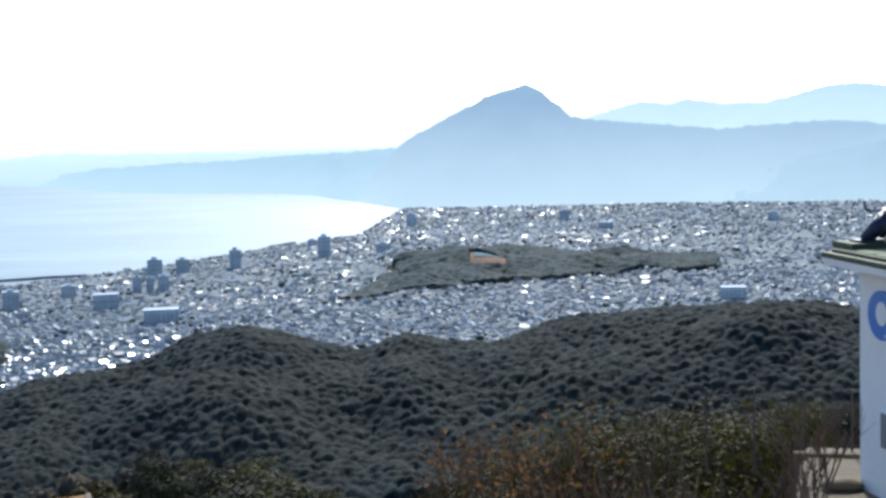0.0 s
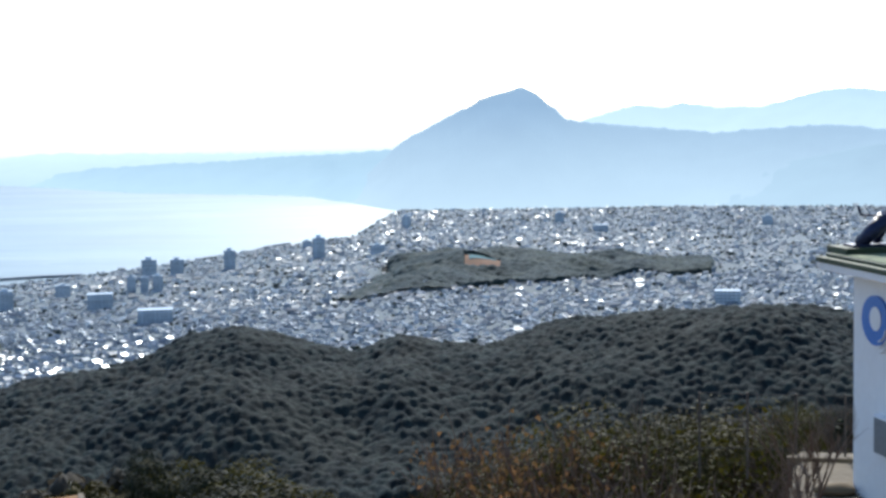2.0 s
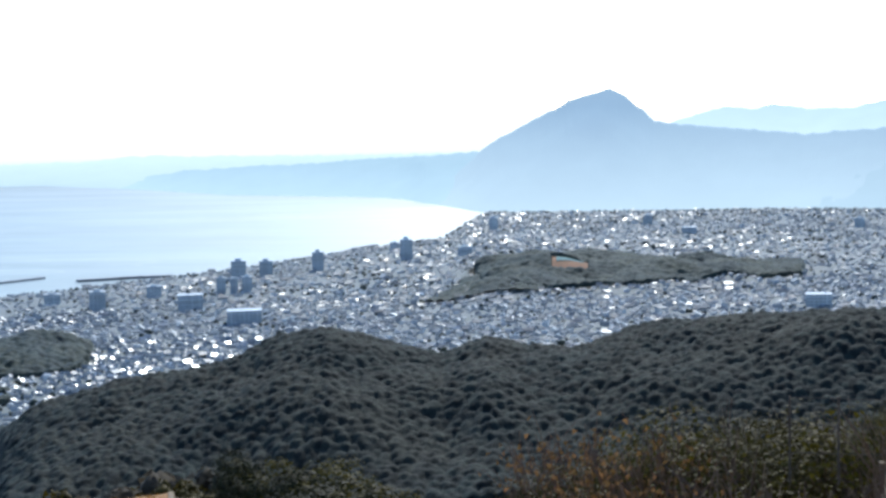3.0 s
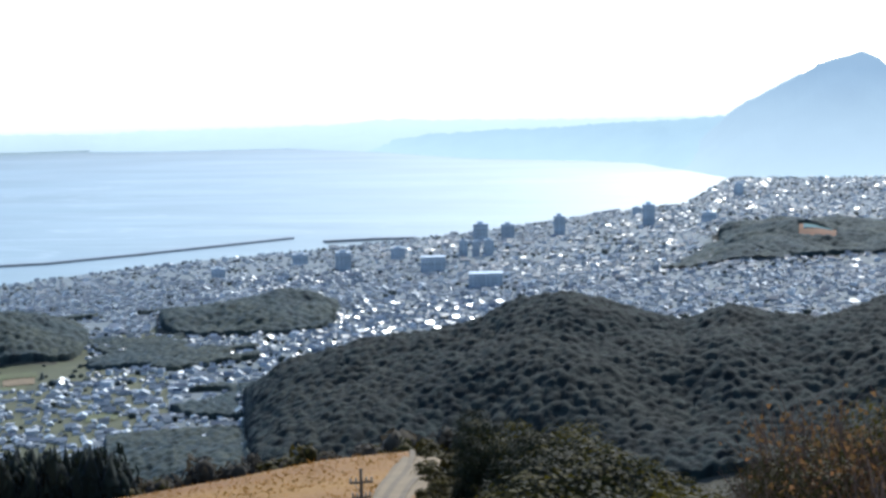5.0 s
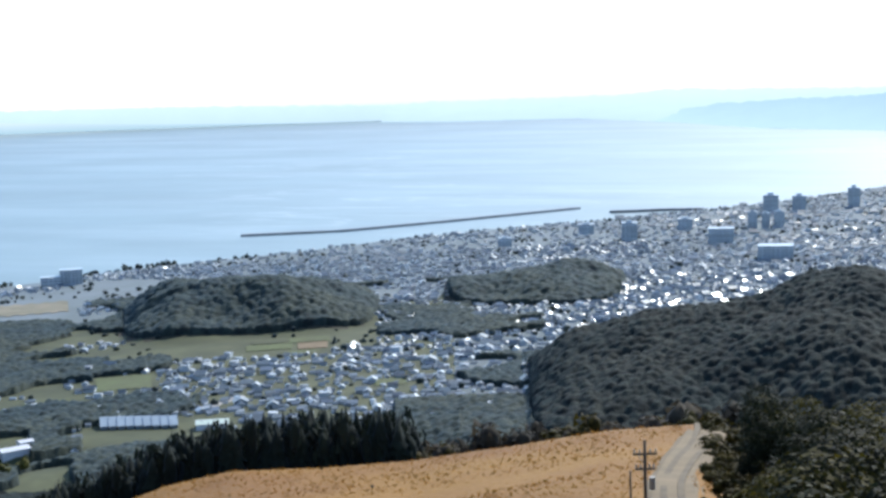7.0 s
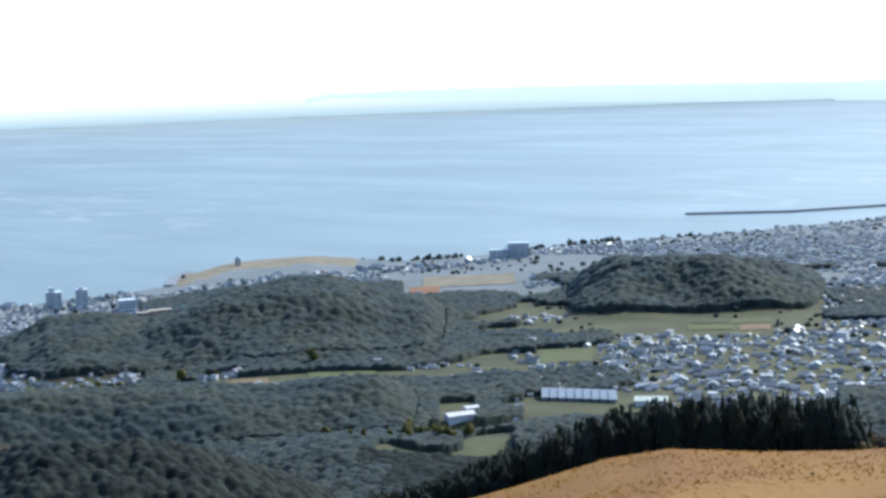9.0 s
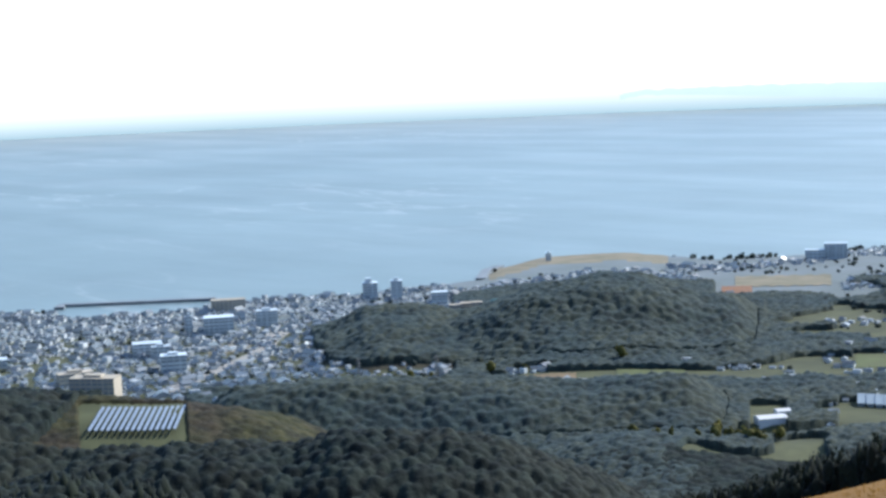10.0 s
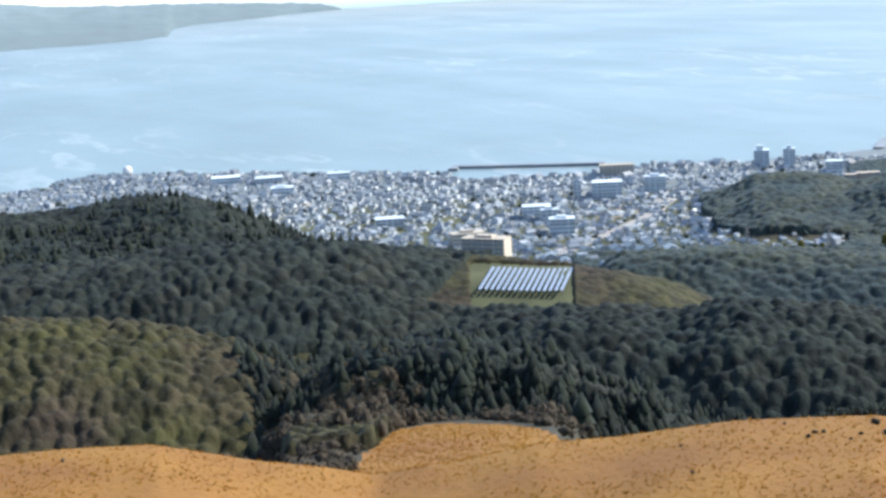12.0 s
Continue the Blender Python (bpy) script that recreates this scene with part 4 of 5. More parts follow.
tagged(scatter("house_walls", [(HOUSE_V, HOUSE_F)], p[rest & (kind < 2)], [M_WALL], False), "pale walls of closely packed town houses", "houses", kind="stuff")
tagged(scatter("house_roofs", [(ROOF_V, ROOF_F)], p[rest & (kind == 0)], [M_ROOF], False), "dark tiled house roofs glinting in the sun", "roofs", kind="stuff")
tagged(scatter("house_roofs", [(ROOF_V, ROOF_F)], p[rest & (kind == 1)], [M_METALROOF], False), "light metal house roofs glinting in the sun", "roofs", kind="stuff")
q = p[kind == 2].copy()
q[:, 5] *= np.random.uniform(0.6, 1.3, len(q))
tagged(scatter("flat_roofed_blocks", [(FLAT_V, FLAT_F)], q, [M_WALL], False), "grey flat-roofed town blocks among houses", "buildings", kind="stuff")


def mesh_of(name, v, f, mat):
    me = bpy.data.meshes.new(name)
    me.from_pydata([tuple(c) for c in v], [], [tuple(int(k) for k in t) for t in f])
    me.materials.append(mat)
    return me


WALL_ME, TILE_ME, TIN_ME = mesh_of("wall", HOUSE_V, HOUSE_F, M_WALL), mesh_of("roof", ROOF_V, ROOF_F, M_ROOF), mesh_of("roof", ROOF_V, ROOF_F, M_METALROOF)
WIN_ME = mesh_of("window", [(-.18, -.512, .14), (.18, -.512, .14), (.18, -.512, .42), (-.18, -.512, .42), (-.18, -.49, .14), (.18, -.49, .14), (.18, -.49, .42), (-.18, -.49, .42)],
                 [(0, 1, 2, 3), (0, 4, 5, 1), (1, 5, 6, 2), (2, 6, 7, 3), (3, 7, 4, 0)], M_GLASS)
for k, c in enumerate(loose):
    tin = k % 5 < 2
    house = empty("house", Matrix.Translation(c[:3]) @ pose(0, 0, 0, 0, 0, math.degrees(c[6])) @ Matrix.Diagonal((c[3], c[4], c[5], 1)),
                  "small valley house with a pale metal gable roof" if tin else "small valley house with a dark tiled gable roof", "house", "houses in the valley")
    for nm, me in (("wall", WALL_ME), ("roof", TIN_ME if tin else TILE_ME), ("window", WIN_ME)):
        new(nm, me).parent = house


def block(name, az, r, w, d, h, label, mat=M_BLOCK, storeys=0, turn=None, cap=True, setback=False, sink=2.0, group=""):
    """A tall building: body, storey bands of windows set back between slabs, parapet, lift house."""
    m = Matrix.Translation(spot(az, r)) @ pose(0, 0, 0, 0, 0, az if turn is None else turn)
    b = empty(name, m, label, "building", group)
    storeys = storeys or max(2, int(h / 1.7))
    part("core", box(bmesh.new(), -w / 2 + .25, w / 2 - .25, -d / 2 + .25, d / 2 - .25, -sink, h - .1), M_GLASS, b, "dark recessed windows")
    each = h / storeys
    for k in range(storeys):
        part("storey", box(bmesh.new(), -w / 2, w / 2, -d / 2, d / 2, each * k - (sink if k == 0 else 0), each * k + each * 0.58), mat, b)
    bays = max(2, int(w / 2.6))
    for k in range(bays + 1):
        x = -w / 2 + w * k / bays
        part("pier", box(bmesh.new(), max(x - .28, -w / 2 - .02), min(x + .28, w / 2 + .02), -d / 2 - .04, d / 2 + .04, -sink, h), mat, b)
    part("parapet", box(bmesh.new(), -w / 2 - .1, w / 2 + .1, -d / 2 - .1, d / 2 + .1, h - .02, h + .5), mat, b)
    if cap:
        part("lift_house", box(bmesh.new(), -w * .22, w * .18, -d * .25, d * .25, h + .45, h + .45 + max(1.2, h * .13), 0.05), mat, b)
    if setback:
        part("tower_top", box(bmesh.new(), -w * .32, w * .1, -d * .3, d * .3, h + .45, h + h * .3, 0.05), mat, b)
    return b


for az, r, w, h, lab in [(10.53, 1447, 13.7, 16.5, "tall grey seafront apartment tower"), (9.53, 1457, 12.7, 14, "grey seafront apartment tower"), (7.63, 1465, 10.7, 18, "slim grey seafront tower"),
                         (4.37, 1541, 12.3, 20, "tall pale seafront tower in haze"), (1.14, 1811, 10.5, 15, "hazy grey tower by the shore"), (4.8, 1731, 10, 8, "low grey building by the shore")]:
    block("apartment_tower", az, r, w, w * .8, h, lab, group="seafront towers")
for az, r, w, h, lab in [(15.62, 1218, 12.4, 14, "dark square building in the town"), (10.37, 1045, 23, 9, "wide dark grey town building"), (11.18, 1289, 7.5, 13, "pale slab apartment block in town"), (10.71, 1284, 6.5, 12, "pale slab apartment block in town"),
                         (10.23, 1288, 8.4, 12.5, "grey slab apartment block in town"), (12.31, 1169, 18.8, 11, "wide grey building in the town"), (-10.57, 1002, 16, 8, "dark town block with a bright flat roof"),
                         (58.64, 879, 16.8, 9.5, "wide dark grey apartment block"), (56.87, 898, 12.5, 8.5, "grey-blue apartment block in town"), (59.72, 886, 4, 10, "slim grey tower block in town"), (61.28, 812, 15, 7, "dark flat-roofed office block"),
                         (60.36, 756, 12.5, 8, "grey hospital block with a flat roof"), (60.8, 802, 9, 6, "grey block behind the school ground"), (72.67, 1047, 19, 4.5, "long low pale shed by the shore"), (68.53, 1035, 15, 4.5, "low grey building by the shore"),
                         (66.76, 806, 15, 4, "low pale school building"), (70.64, 966, 14, 4.5, "low beige building in the town"), (71.1, 1030, 18, 4.5, "long white-roofed building by the shore"), (-6, 1700, 16, 7, "hazy wide building in the town"), (-4.5, 1900, 12, 11, "hazy grey tower in the town"),
                         (2.2, 1500, 14, 8, "grey hazy town block"), (-12, 1800, 12, 10, "hazy grey tower in the town"), (13.6, 1300, 12, 9, "grey block in the town"), (17.2, 1300, 13, 8, "grey block near the harbour"), (20.2, 1210, 11, 7, "low grey harbour building")]:
    block("town_building", az, r, w, w * .6, h, lab, cap=w < 15)
block("twin_tower", 53.02, 999, 9.5, 8, 11, "stepped grey-green seaside tower", setback=True, cap=False)
block("twin_tower", 52.04, 991, 7.3, 7, 12, "square grey seaside tower with a dark cap")
block("apartment_complex", 63.21, 696, 21, 9, 7.5, "large beige and grey apartment complex", M_BEIGE, turn=40)
block("apartment_complex", 63.9, 735, 16, 7, 6, "beige apartment wing behind the complex", M_BEIGE, turn=75)
block("warehouse", 58.26, 985, 21.5, 9, 7, "wide pale warehouse at the harbour", M_BEIGE, cap=False)
block("hotel", 36.03, 1139, 15.8, 9, 10.5, "dark grey seaside hotel block", cap=False)
block("hotel_wing", 36.75, 1136, 14, 8, 6.5, "lower dark wing of the seaside hotel", cap=False)
block("round_tower", 46.38, 1164, 4.2, 4.2, 5.6, "small pale tower on the low point")
block("blue_building", 50.46, 951, 9.8, 7, 7.5, "blue-grey block beside the wooded plateau", cap=False)
for k, (az, r) in enumerate([(49.1, 878), (49.5, 884), (49.9, 880)]):
    block("school_block", az, r, 6.5, 5, 4.0, "cream school block on the plateau", M_BEIGE, cap=False, group="school blocks")


def shed(name, az, r, w, d, h, label, roof, turn=0, wall=M_WHITE):
    b = empty(name, Matrix.Translation(spot(az, r)) @ pose(0, 0, 0, 0, 0, turn), label, "shed")
    part("wall", box(bmesh.new(), -w / 2, w / 2, -d / 2, d / 2, -1.5, h), wall, b)
    bm = bmesh.new()
    vs = [bm.verts.new(c) for c in ((-w / 2 - .3, -d / 2 - .3, h), (w / 2 + .3, -d / 2 - .3, h), (w / 2 + .3, 0, h + d * .13), (-w / 2 - .3, 0, h + d * .13), (-w / 2 - .3, d / 2 + .3, h), (w / 2 + .3, d / 2 + .3, h))]
    for f in ((0, 1, 2, 3), (3, 2, 5, 4), (1, 5, 2), (0, 3, 4), (4, 5, 1, 0)):
        bm.faces.new([vs[k] for k in f])
    part("roof", bm, roof, b)
    return b


M_PALEROOF = material("pale_green_roof", (0.62, 0.70, 0.60), 0.35, vary=0.06, scale=0.2, fine=2.0, bump=0.0)
shed("farm_shed", 38.43, 567, 10.5, 6, 2.6, "white farm building with a pale roof", M_WHITE, 60)
shed("farm_shed", 38.0, 575, 5, 4, 3.4, "small white farm building beside the larger one", M_WHITE, 60)
shed("farm_shed", 31.27, 582, 12, 8, 2.2, "long shed with a pale green roof", M_PALEROOF, 30)
for k in range(9):
    shed("greenhouse", 32.7 + 0.31 * k, 594 + 1.2 * k, 2.6, 16, 1.5, "low grey glasshouse in a row", M_GLASS, 35, M_GLASS)
dome = empty("domed_hall", Matrix.Translation(spot(48.35, 881)), "hall with a shallow teal dome roof", "hall")
bm = bmesh.new()
bmesh.ops.create_uvsphere(bm, u_segments=20, v_segments=12, radius=1, matrix=Matrix.Translation((0, 0, 2.5)) @ Matrix.Diagonal((4.4, 4.4, 2.4, 1)))
part("roof", bm, M_TEAL, dome, smooth=True)
part("wall", tube(bmesh.new(), (0, 0, -1), (0, 0, 2.6), 4.2, 4.2, 20), M_WHITE, dome)
tank = empty("gas_tank", Matrix.Translation(spot(76.17, 1135)), "white spherical tank by the shore", "tank")
bm = bmesh.new()
bmesh.ops.create_uvsphere(bm, u_segments=20, v_segments=12, radius=3.6, matrix=Matrix.Translation((0, 0, 4.4)))
part("sphere", bm, M_WHITE, tank, smooth=True)
for k in range(6):
    t = k * math.pi / 3
    part("leg", tube(bmesh.new(), (3.4 * math.cos(t), 3.4 * math.sin(t), -1), (3.3 * math.cos(t), 3.3 * math.sin(t), 4.4), .2, .2, 6), M_WHITE, tank)

# solar field on the lower hill
for k in range(15):
    a = 60.35 + 0.215 * k
    s = empty("solar_array", Matrix.Translation(spot(a, 454, 1.3)) @ pose(0, 0, 0, 4.0, 0, 52), "long tilted row of blue-grey solar panels", "solar panel", "solar rows on the hill")
    for j in range(6):
        bm = box(bmesh.new(), -0.45, 0.45, -7.5 + 4 * j, -3.6 + 4 * j, -0.04, 0.04)
        bmesh.ops.rotate(bm, verts=bm.verts, cent=(0, 0, 0), matrix=Matrix.Rotation(radians(12), 3, "Y"))
        part("panel", bm, M_SOLAR, s)
    for j in (-6, 0, 6, 12):
        part("leg", tube(bmesh.new(), (0, j, -2.5), (0, j, 0), .06, .06, 5), M_STEEL, s)


def pylon(az, r, h):
    """A lattice mast with three pairs of arms."""
    b = empty("power_pylon", Matrix.Translation(spot(az, r)) @ pose(0, 0, 0, 0, 0, az + 30), "grey steel lattice power pylon in the valley", "pylon")
    w = h * .09
    for sx in (-1, 1):
        for sy in (-1, 1):
            part("leg", tube(bmesh.new(), (sx * w, sy * w, -1), (sx * w * .2, sy * w * .2, h), .14, .09, 5), M_STEEL, b)
    for k in range(6):
        z0, z1 = h * k / 6, h * (k + 1) / 6
        a0, a1 = w * (1 - .8 * k / 6), w * (1 - .8 * (k + 1) / 6)
        bm = bmesh.new()
        for s in (-1, 1):
            tube(bm, (-a0, s * a0, z0), (a1, s * a1, z1), .06, .06, 4)
            tube(bm, (a0, s * a0, z0), (-a1, s * a1, z1), .06, .06, 4)
            tube(bm, (s * a0, -a0, z0), (s * a1, a1, z1), .06, .06, 4)
            tube(bm, (s * a0, a0, z0), (s * a1, -a1, z1), .06, .06, 4)
        part("lattice", bm, M_STEEL, b)
    for z in (.7, .82, .94):
        part("arm", tube(bmesh.new(), (-h * .17, 0, h * z), (h * .17, 0, h * z), .09, .09, 5), M_STEEL, b)


pylon(50.68, 680, 11.5)
pylon(53.6, 700, 9)



# ---------------------------------------------------------------- grass slope
def tuft(seed, blades=7):
    rng = np.random.RandomState(seed)
    v, f = [], []
    for k in range(blades):
        a, lean, h = rng.uniform(0, 6.28), rng.uniform(0.1, 0.5), rng.uniform(0.6, 1.1)
        d = np.array([math.cos(a), math.sin(a), 0])
        s = np.array([-d[1], d[0], 0]) * 0.09
        b = d * rng.uniform(0, 0.25)
        v += [b - s, b + s, b + d * lean + np.array([0, 0, h])]
        f.append((3 * k, 3 * k + 1, 3 * k + 2))
    return np.array(v), np.array(f)


TUFTS = [tuft(k) for k in range(6)]
p = places_in(12.8, 83, 95, RIM + 4, 26000, lambda az, r: np.abs(az - 13.75 - 0.75 * np.sin((r - 96) / 16)) > 0.5, 0.42, 40, 0.34, 0.05, True)
tagged(scatter("dry_grass", TUFTS, p, [M_STRAW], False), "dry orange winter grass tufts on the slope", "grass", kind="stuff")
p = places_in(60.3, 68.8, RIM, 268, 7000, lambda az, r: r < hay_edge(az) - 3, 0.4, 41, 0.5, 0.05, True)
tagged(scatter("dry_grass", TUFTS, p, [M_STRAW], False), "dry golden grass on the hay field in the dip", "grass", kind="stuff")
p = places_in(14.8, 83, 100, RIM + 3, 40, lambda az, r: waves(*flat_xy(az, r), 8) > 0.1, 0.32, 42, 0.8, 0.1)
tagged(scatter("weeds", CROWN_FAR, p, [M_BARE]), "small dark weed clumps in the dry grass", "weeds", kind="stuff")
p = places_in(48.5, 53, RIM - 14, RIM - 2, 9, lambda az, r: r > 0, 0.4, 43, 0.7, 0.1)
tagged(scatter("weeds", CROWN_MID, p, [M_OAK]), "dark low bushes on the grass crest", "weeds", kind="stuff")


# ---------------------------------------------------------------- poles on the slope
def utility_pole(az, r, top, thick, arms, label):
    g = float(land(az, r))
    b = empty("utility_pole", Matrix.Translation(polar(az, r, g)) @ pose(0, 0, 0, 0, 0, az + 8), label, "pole")
    h = top - g
    part("shaft", tube(bmesh.new(), (0, 0, -0.5), (0, 0, h), thick, thick * .72, 10), M_POLE, b, smooth=True)
    for z, w in arms:
        part("crossarm", box(bmesh.new(), -w, w, -.07, .07, h - z - .07, h - z + .07, .01), M_POLE, b)
        for x in (-w * .9, -w * .45, w * .45, w * .9):
            part("insulator", tube(bmesh.new(), (x, 0, h - z + .06), (x, 0, h - z + .36), .075, .05, 8), M_STEEL, b, "pale ceramic insulator")
    if arms:
        part("brace", tube(bmesh.new(), (-arms[0][1] * .6, .09, h - arms[0][0]), (0, .09, h - arms[0][0] - .9), .03, .03, 5), M_STEEL, b)
        part("transformer", tube(bmesh.new(), (.5, 0, h - 3.6), (.5, 0, h - 2.7), .22, .22, 12), M_STEEL, b, "small grey hanging box")
    return b


utility_pole(15.2, 110, 122.9, 0.15, [(1.0, 0.85), (2.1, 0.7)], "dark utility pole with two crossarms on the grass slope")
utility_pole(15.75, 108, 121.2, 0.09, [], "shorter plain wooden pole beside the utility pole")


# ---------------------------------------------------------------- trees and shrubs near the lookout
def grown(name, kind, seed, label, leaf_mat, leaves, size, lobes, tall, height, stems, category="tree"):
    """A tree or shrub, height high: tapered trunk or stems with limbs, and a crown of leaf clumps."""
    rng = random.Random(seed)
    t = empty(name, Matrix(), label, category, "trees beside the grass slope" if category == "tree" else "shrubs on the bank")
    bm = bmesh.new()
    for k in range(stems):
        a = rng.uniform(0, 6.28)
        lean = 0.05 if stems == 1 else rng.uniform(.1, .35)
        p = Vector((0, 0, -0.3))
        q = Vector((math.cos(a) * lean * height, math.sin(a) * lean * height, height * rng.uniform(.55, .75)))
        m = p.lerp(q, .5) + Vector((rng.uniform(-.05, .05), rng.uniform(-.05, .05), 0)) * height
        tube(bm, p, m, height * .035, height * .025, 6)
        tube(bm, m, q, height * .025, height * .012, 6)
        for j in range(4):
            s = m.lerp(q, rng.random())
            a2 = rng.uniform(0, 6.28)
            tube(bm, s, s + Vector((math.cos(a2) * .3, math.sin(a2) * .3, .22)) * height * rng.uniform(.6, 1), height * .012, height * .005, 5)
    part("trunk", bm, M_BARK, t)
    v, f = leafy(seed, leaves, size, lobes, tall, 0.5, 0.55)
    v = v * (height / (1.5 * tall))
    v[:, 2] += height * 0.12
    ob = raw("crown", v, f, [leaf_mat])
    ob.parent = t
    return t


def bare_shrub(seed, height, label, mat=M_TWIG, dead=0):
    rng = random.Random(seed)
    t = empty("bare_shrub", Matrix(), label, "shrub", "bare shrubs on the bank")
    bm = bmesh.new()
    tips = []

    def limb(p, d, length, thick, depth):
        q = p + d * length
        tube(bm, p, q, thick, thick * .65, 5 if depth > 1 else 3)
        if depth == 0:
            tips.append(q)
            return
        for k in range(3 if depth > 1 else 2):
            e = (d + Vector((rng.uniform(-.55, .55), rng.uniform(-.55, .55), rng.uniform(-.1, .45)))).normalized()
            limb(p.lerp(q, rng.uniform(.55, 1)), e, length * rng.uniform(.6, .85), thick * .6, depth - 1)
    for k in range(6):
        a = rng.uniform(0, 6.28)
        limb(Vector((rng.uniform(-.2, .2), rng.uniform(-.2, .2), -.1)), Vector((math.cos(a) * .35, math.sin(a) * .35, 1)).normalized(), height * .42, height * .011, 3)
    part("branch", bm, mat, t)
    if dead:
        v, f = [], []
        for k in range(dead):
            c = rng.choice(tips) - Vector((rng.uniform(-.1, .1), rng.uniform(-.1, .1), rng.uniform(0, .25)))
            u, w = Vector((rng.uniform(-1, 1), rng.uniform(-1, 1), rng.uniform(-1, 1))).normalized() * .024, Vector((rng.uniform(-1, 1), rng.uniform(-1, 1), -1)).normalized() * .045
            v += [c - u, c + u, c + w]
            f.append((3 * k, 3 * k + 1, 3 * k + 2))
        ob = raw("leaves", v, f, [M_DEAD])
        ob.parent = t
    return t


def plant(proto, az, r, scale, turn, first=[]):
    m = Matrix.Translation(spot(az, r)) @ pose(0, 0, 0, 0, 0, turn) 
    if proto.name in first:
        return copy_thing(proto, m @ Matrix.Scale(scale / proto.scale.x, 4))
    first.append(proto.name)
    proto.matrix_basis = m @ Matrix.Scale(scale, 4)
    return proto


rng = random.Random(5)
pines = [grown("pine_tree", "pine", 50 + k, lab, mat, 2600, .029, 12, tl, 5.0, 1) for k, (mat, tl, lab) in enumerate([
    (M_DARKLEAF, 1.3, "dark green pine with a ragged crown"), (M_DARKLEAF, 1.7, "tall dark pine beside the grass slope"), (M_OLIVE, 1.0, "olive green broadleaf tree with a rounded crown"), (M_DARKLEAF, 1.0, "dark evergreen tree with a broad crown")])]
TREE_TOP = [(0, -15.3), (2.2, -14.8), (5, -13.7), (7, -12.4), (8.4, -11.6), (9.2, -12.1), (10.3, -11.3), (11.2, -11.3), (12, -12.0), (12.6, -13.0), (13.2, -13.6)]
for k in range(150):
    az = rng.uniform(0.5, 12.9)
    r = rng.uniform(72, 165)
    g = float(land(az, r))
    limit = EYE + r * math.tan(radians(float(along(az, TREE_TOP)) - (rng.uniform(0.3, 2.6) if k % 4 else rng.uniform(0, 0.5))))
    h = min(limit - g, rng.uniform(6.5, 14))
    if h < 1.2 or az + math.degrees(0.5 * h / r) > 12.7:
        continue
    pick = 1 if abs(az - 8.4) < .5 or abs(az - 10.8) < .6 else rng.choice([0, 2, 2, 3])
    plant(pines[pick], az, r, h / 5.5, rng.uniform(0, 360))

evergreens = [grown("evergreen_shrub", "shrub", 70 + k, lab, mat, 4600, .013, 11, tl, 2.0, 4, "shrub") for k, (mat, tl, lab) in enumerate([
    (M_OLIVE, .9, "olive yellow-green evergreen shrub on the bank"), (M_SHRUB, 1.1, "dark olive evergreen shrub on the bank"), (M_DARKLEAF, 1.8, "slim dark conifer beside the hut")])]
bares = [bare_shrub(80, 2.0, "leafless brown shrub with fine twigs"), bare_shrub(81, 2.0, "leafless thicket of reddish-brown twigs"), bare_shrub(82, 1.8, "dry shrub with orange dead leaves", M_TWIG, 300)]
BANK_TOP = [(-18, -10.2), (-15, -9.9), (-14, -10.2), (-12.6, -10.5), (-11.2, -10.3), (-8.5, -10.4), (-6.9, -10.5), (-6.2, -11.1), (-4.4, -11.2), (-3.9, -11.9), (-2.2, -12.5), (-0.6, -12.7), (0.6, -13.6), (2, -14.4)]
for k in range(170):
    az = rng.uniform(-16.5, 0.8)
    r = rng.uniform(22, 44) if k % 2 else rng.uniform(20, 28)
    g = float(land(az, r))
    cut = rng.uniform(0, 1.6) if k % 6 else rng.uniform(0, .5)
    limit = EYE + r * math.tan(radians(float(along(az, BANK_TOP)) - cut))
    h = min(limit - g, 4.0)
    if h < .5:
        continue
    if k % 6 == 0:
        proto = evergreens[2] if az < -14 else (evergreens[0] if -9 < az < -5.6 or az < -12.5 else evergreens[1])
    else:
        proto = rng.choice([bares[0], bares[1], bares[0], bares[1], evergreens[1]]) if az < -4 else rng.choice(bares + [bares[1], bares[0], bares[1], evergreens[1]])
    plant(proto, az, r, h / (2.3 if proto in evergreens else 2.05), rng.uniform(0, 360))
for az, r, h in [(-13.4, 15.4, 1.25), (-12.7, 15.0, 1.3), (-11.9, 15.6, 1.5), (-11.0, 15.4, 3.0), (-10.2, 15.6, 3.3), (-9.2, 15.8, 3.4), (-8.1, 15.6, 3.5), (-7.0, 16, 3.5), (-5.9, 16.2, 3.3), (-4.8, 16.4, 3.1), (-3.8, 16.8, 2.9), (-2.4, 17, 2.7), (-1.2, 17.5, 2.5)]:
    plant(bares[int(abs(az) * 10) % 2], az, r, h * .5, az * 77)
for az, r, s in [(-1.0, 24, 1.9), (-3.2, 21, 1.9), (-4.6, 22, 2.1), (-0.2, 22, 1.5), (-5.5, 21, 1.9), (-2.1, 25, 1.9)]:
    plant(bares[2], az, r, s, az * 55)

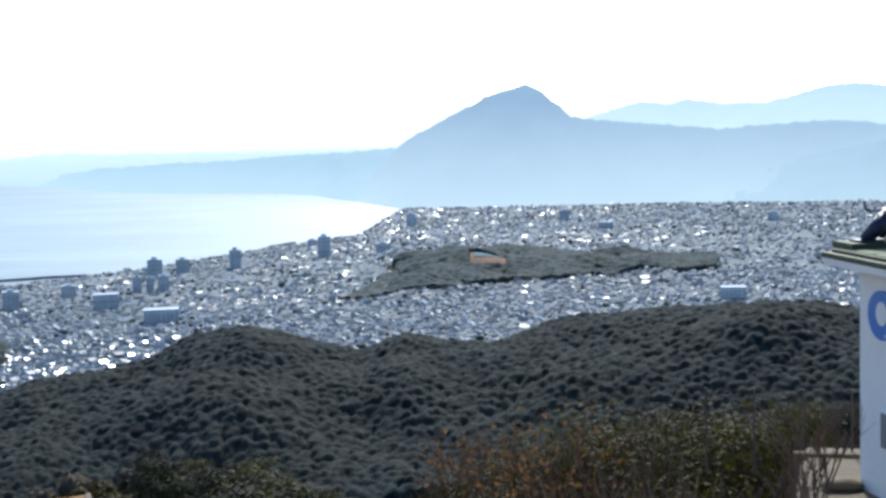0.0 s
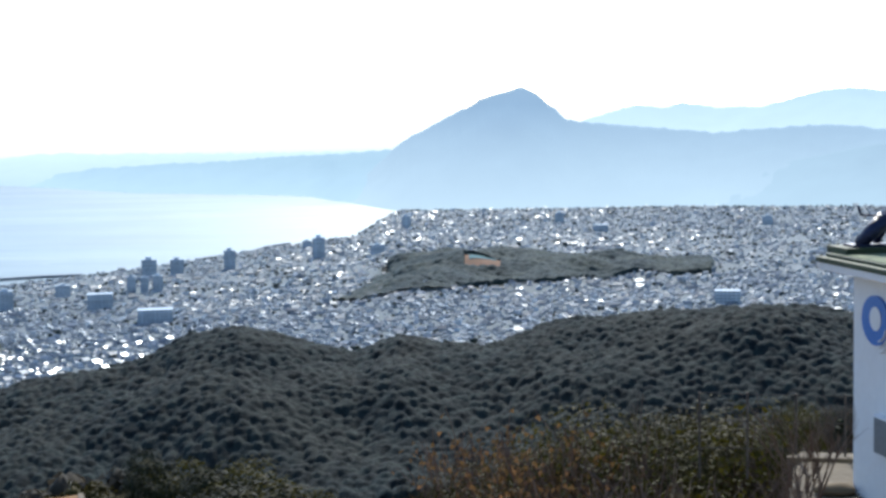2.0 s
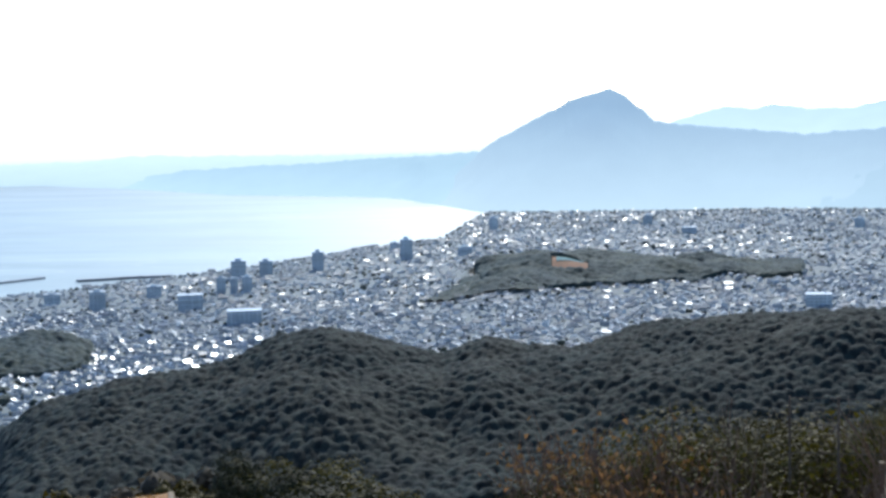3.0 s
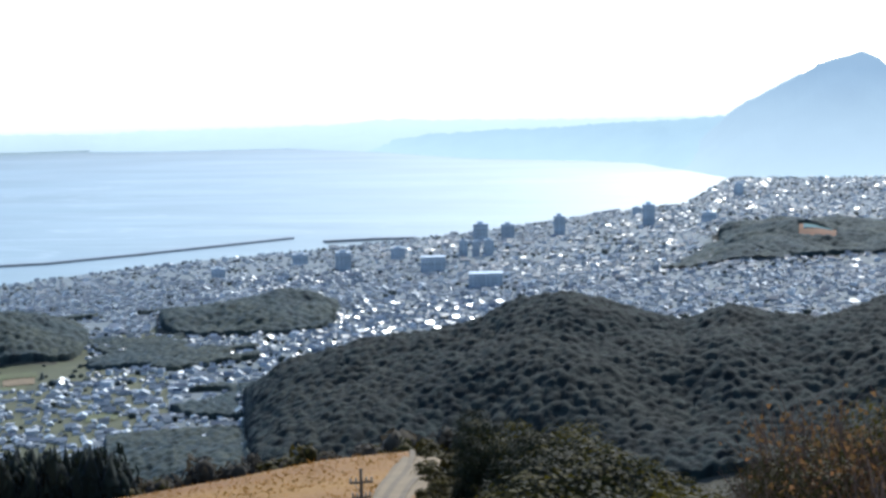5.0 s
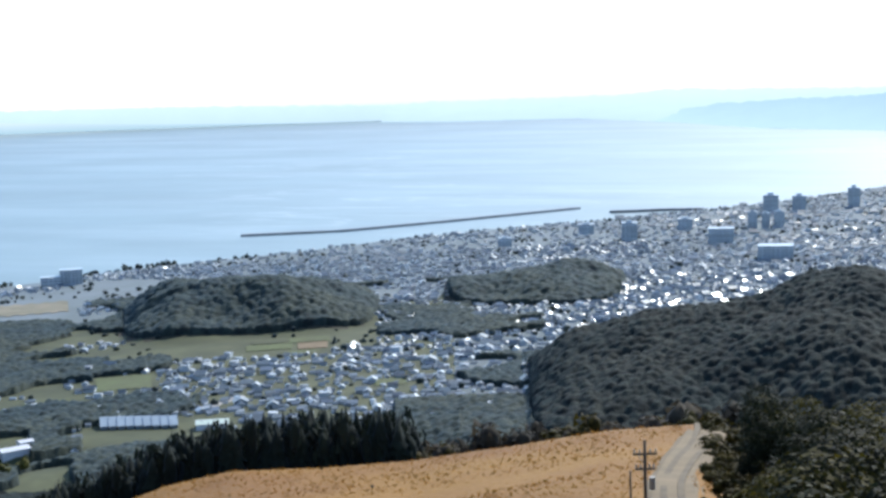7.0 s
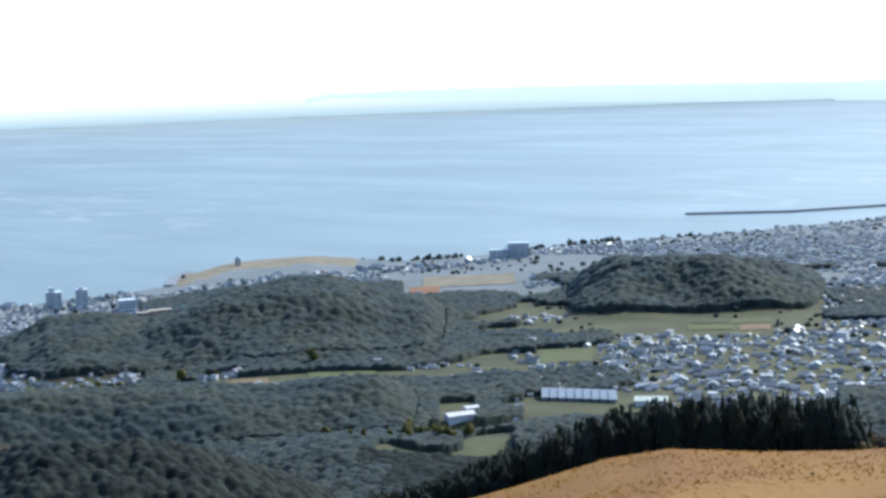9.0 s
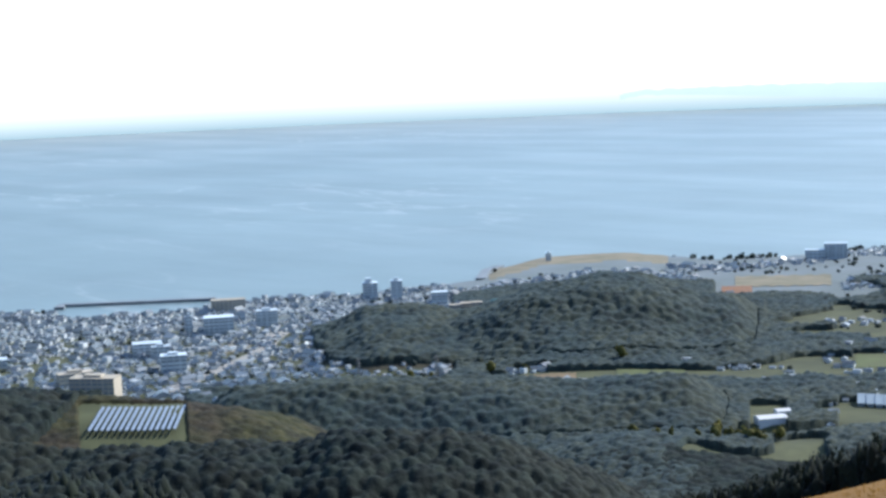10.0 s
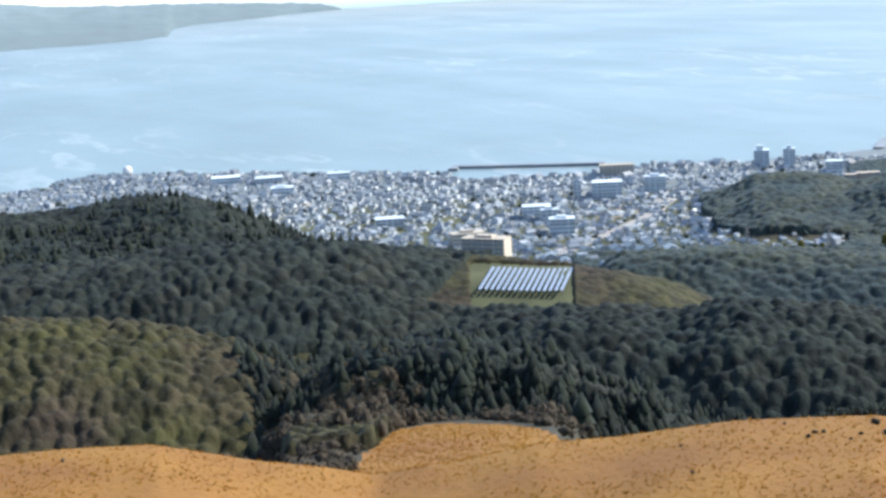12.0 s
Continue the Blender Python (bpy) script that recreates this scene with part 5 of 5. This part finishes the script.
# wire fence along the terrace edge
fence = empty("wire_fence", Matrix.Translation(polar(-13, 18.2, 146.0)) @ pose(0, 0, 0, 0, 0, -13), "thin galvanised wire fence at the terrace edge", "fence")
for k in range(-1, 3):
    part("post", tube(bmesh.new(), (-.55 + k * .55, 0, -.3), (-.55 + k * .55, 0, .72), .014, .014, 8), M_POLE, fence)
for z in (.06, .38, .70):
    part("wire", tube(bmesh.new(), (-1.1, 0, z), (1.6, 0, z), .005, .005, 5), M_POLE, fence)
kerb = tagged(part("kerb", box(bmesh.new(), -.1, 1.6, -.06, .06, -.2, .03, .01), M_CONCRETE), "low concrete kerb along the terrace edge", "kerb", kind="structure")
kerb.matrix_basis = Matrix.Translation(polar(-13, 18.0, 146.0)) @ pose(0, 0, 0, 0, 0, -13)
bm = bmesh.new()
bmesh.ops.create_icosphere(bm, subdivisions=2, radius=.16)
for v in bm.verts:
    v.co = Vector((v.co.x * 1.5, v.co.y, v.co.z * .45)) * (1 + .25 * noise.noise(v.co * 9))
stone = tagged(part("stone", bm, M_EARTH, smooth=True), "flat orange-brown stone on the terrace", "stone")
stone.matrix_basis = Matrix.Translation(polar(-14.4, 16.4, 146.05))

# ---------------------------------------------------------------- hut on the terrace
hut = empty("hut", Matrix.Translation(polar(-15.0, 16.5, 146.0)) @ pose(0, 0, 0, 0, 0, -79.5), "white painted hut with a flat green-edged roof", "hut")
part("wall", box(bmesh.new(), 0, 2.8, 0, 2.6, -.05, 2.32, .012), M_WHITE, hut)
part("roof_slab", box(bmesh.new(), -.27, 3.1, -.27, 2.95, 2.32, 2.40, .01), M_WHITE, hut, "thin white eaves slab")
part("roof_edge", box(bmesh.new(), -.29, 3.12, -.29, 2.97, 2.40, 2.455, .01), M_MOSS, hut, "dark green roof edge")
part("roof_edge", box(bmesh.new(), -.21, 3.04, -.21, 2.89, 2.453, 2.49, .008), M_MOSS, hut, "dark green upper edge")
part("roof_top", box(bmesh.new(), -.17, 3.0, -.17, 2.85, 2.488, 2.50, .004), M_FELT, hut, "pale green felt roof")


def disc(bm, x, z, rx, rz, y0, y1, n=40):
    lo, hi = [], []
    for k in range(n):
        t = 2 * math.pi * k / n
        lo.append(bm.verts.new((x + rx * math.cos(t), y0, z + rz * math.sin(t))))
        hi.append(bm.verts.new((x + rx * math.cos(t), y1, z + rz * math.sin(t))))
    for k in range(n):
        bm.faces.new((lo[k], lo[(k + 1) % n], hi[(k + 1) % n], hi[k]))
    bm.faces.new(hi)
    return bm


emblem = part("emblem", disc(bmesh.new(), .54, 1.87, .29, .25, 0.0, -.03), M_BLUE, hut, "round blue emblem plate")
part("emblem_centre", disc(bmesh.new(), .56, 1.89, .12, .12, -.028, -.036), M_WHITE, emblem, "pale oval centre")
for k in range(3):
    bm = bmesh.new()
    for j in range(8):
        t0, t1 = radians(-80 + 8 * j), radians(-80 + 8 * (j + 1))
        R0 = .18 + .055 * k
        tube(bm, (.60 + R0 * math.cos(t0) * 1.1, -.034, 1.85 + R0 * math.sin(t0)), (.60 + R0 * math.cos(t1) * 1.1, -.034, 1.85 + R0 * math.sin(t1)), .011, .011, 5)
    part("stroke", bm, M_WHITE, emblem, "curved white stroke")
meter = part("meter_box", box(bmesh.new(), .62, 1.2, -.08, 0, .56, .92, .012), M_GREY, hut, "grey metal box on the wall")
part("lid", box(bmesh.new(), .61, 1.21, -.09, .002, .92, .94, .005), M_WHITE, meter, "pale lid")

scope = empty("roof_ornament", hut.matrix_basis @ Matrix.Translation((.0, .06, 2.50)) @ pose(0, 0, 0, 0, 0, 90) @ Matrix.Scale(.68, 4), "dark blue metal figure with a bent rod on a green plinth", "ornament")
part("plinth", box(bmesh.new(), -.3, 1.1, -.2, .5, 0, .09, .01), M_MOSS, scope, "green plinth")
part("foot", box(bmesh.new(), -.12, .5, -.1, .3, .09, .13, .01), M_NAVY, scope)
bm = bmesh.new()
tube(bm, (.0, 0, .12), (.42, .02, .50), .10, .14, 12)
tube(bm, (.42, .02, .50), (.95, .05, .44), .14, .13, 12)
tube(bm, (.36, .18, .12), (.50, .1, .46), .05, .08, 10)
part("body", bm, M_NAVY, scope, "leaning dark blue metal body", True)
bm = bmesh.new()
tube(bm, (.42, .02, .5), (.30, 0, .56), .02, .018, 8)
tube(bm, (.30, 0, .56), (.02, -.02, .57), .018, .016, 8)
tube(bm, (.02, -.02, .57), (-.03, -.02, .72), .016, .02, 8)
part("rod", bm, M_NAVY, scope, "bent metal rod", True)
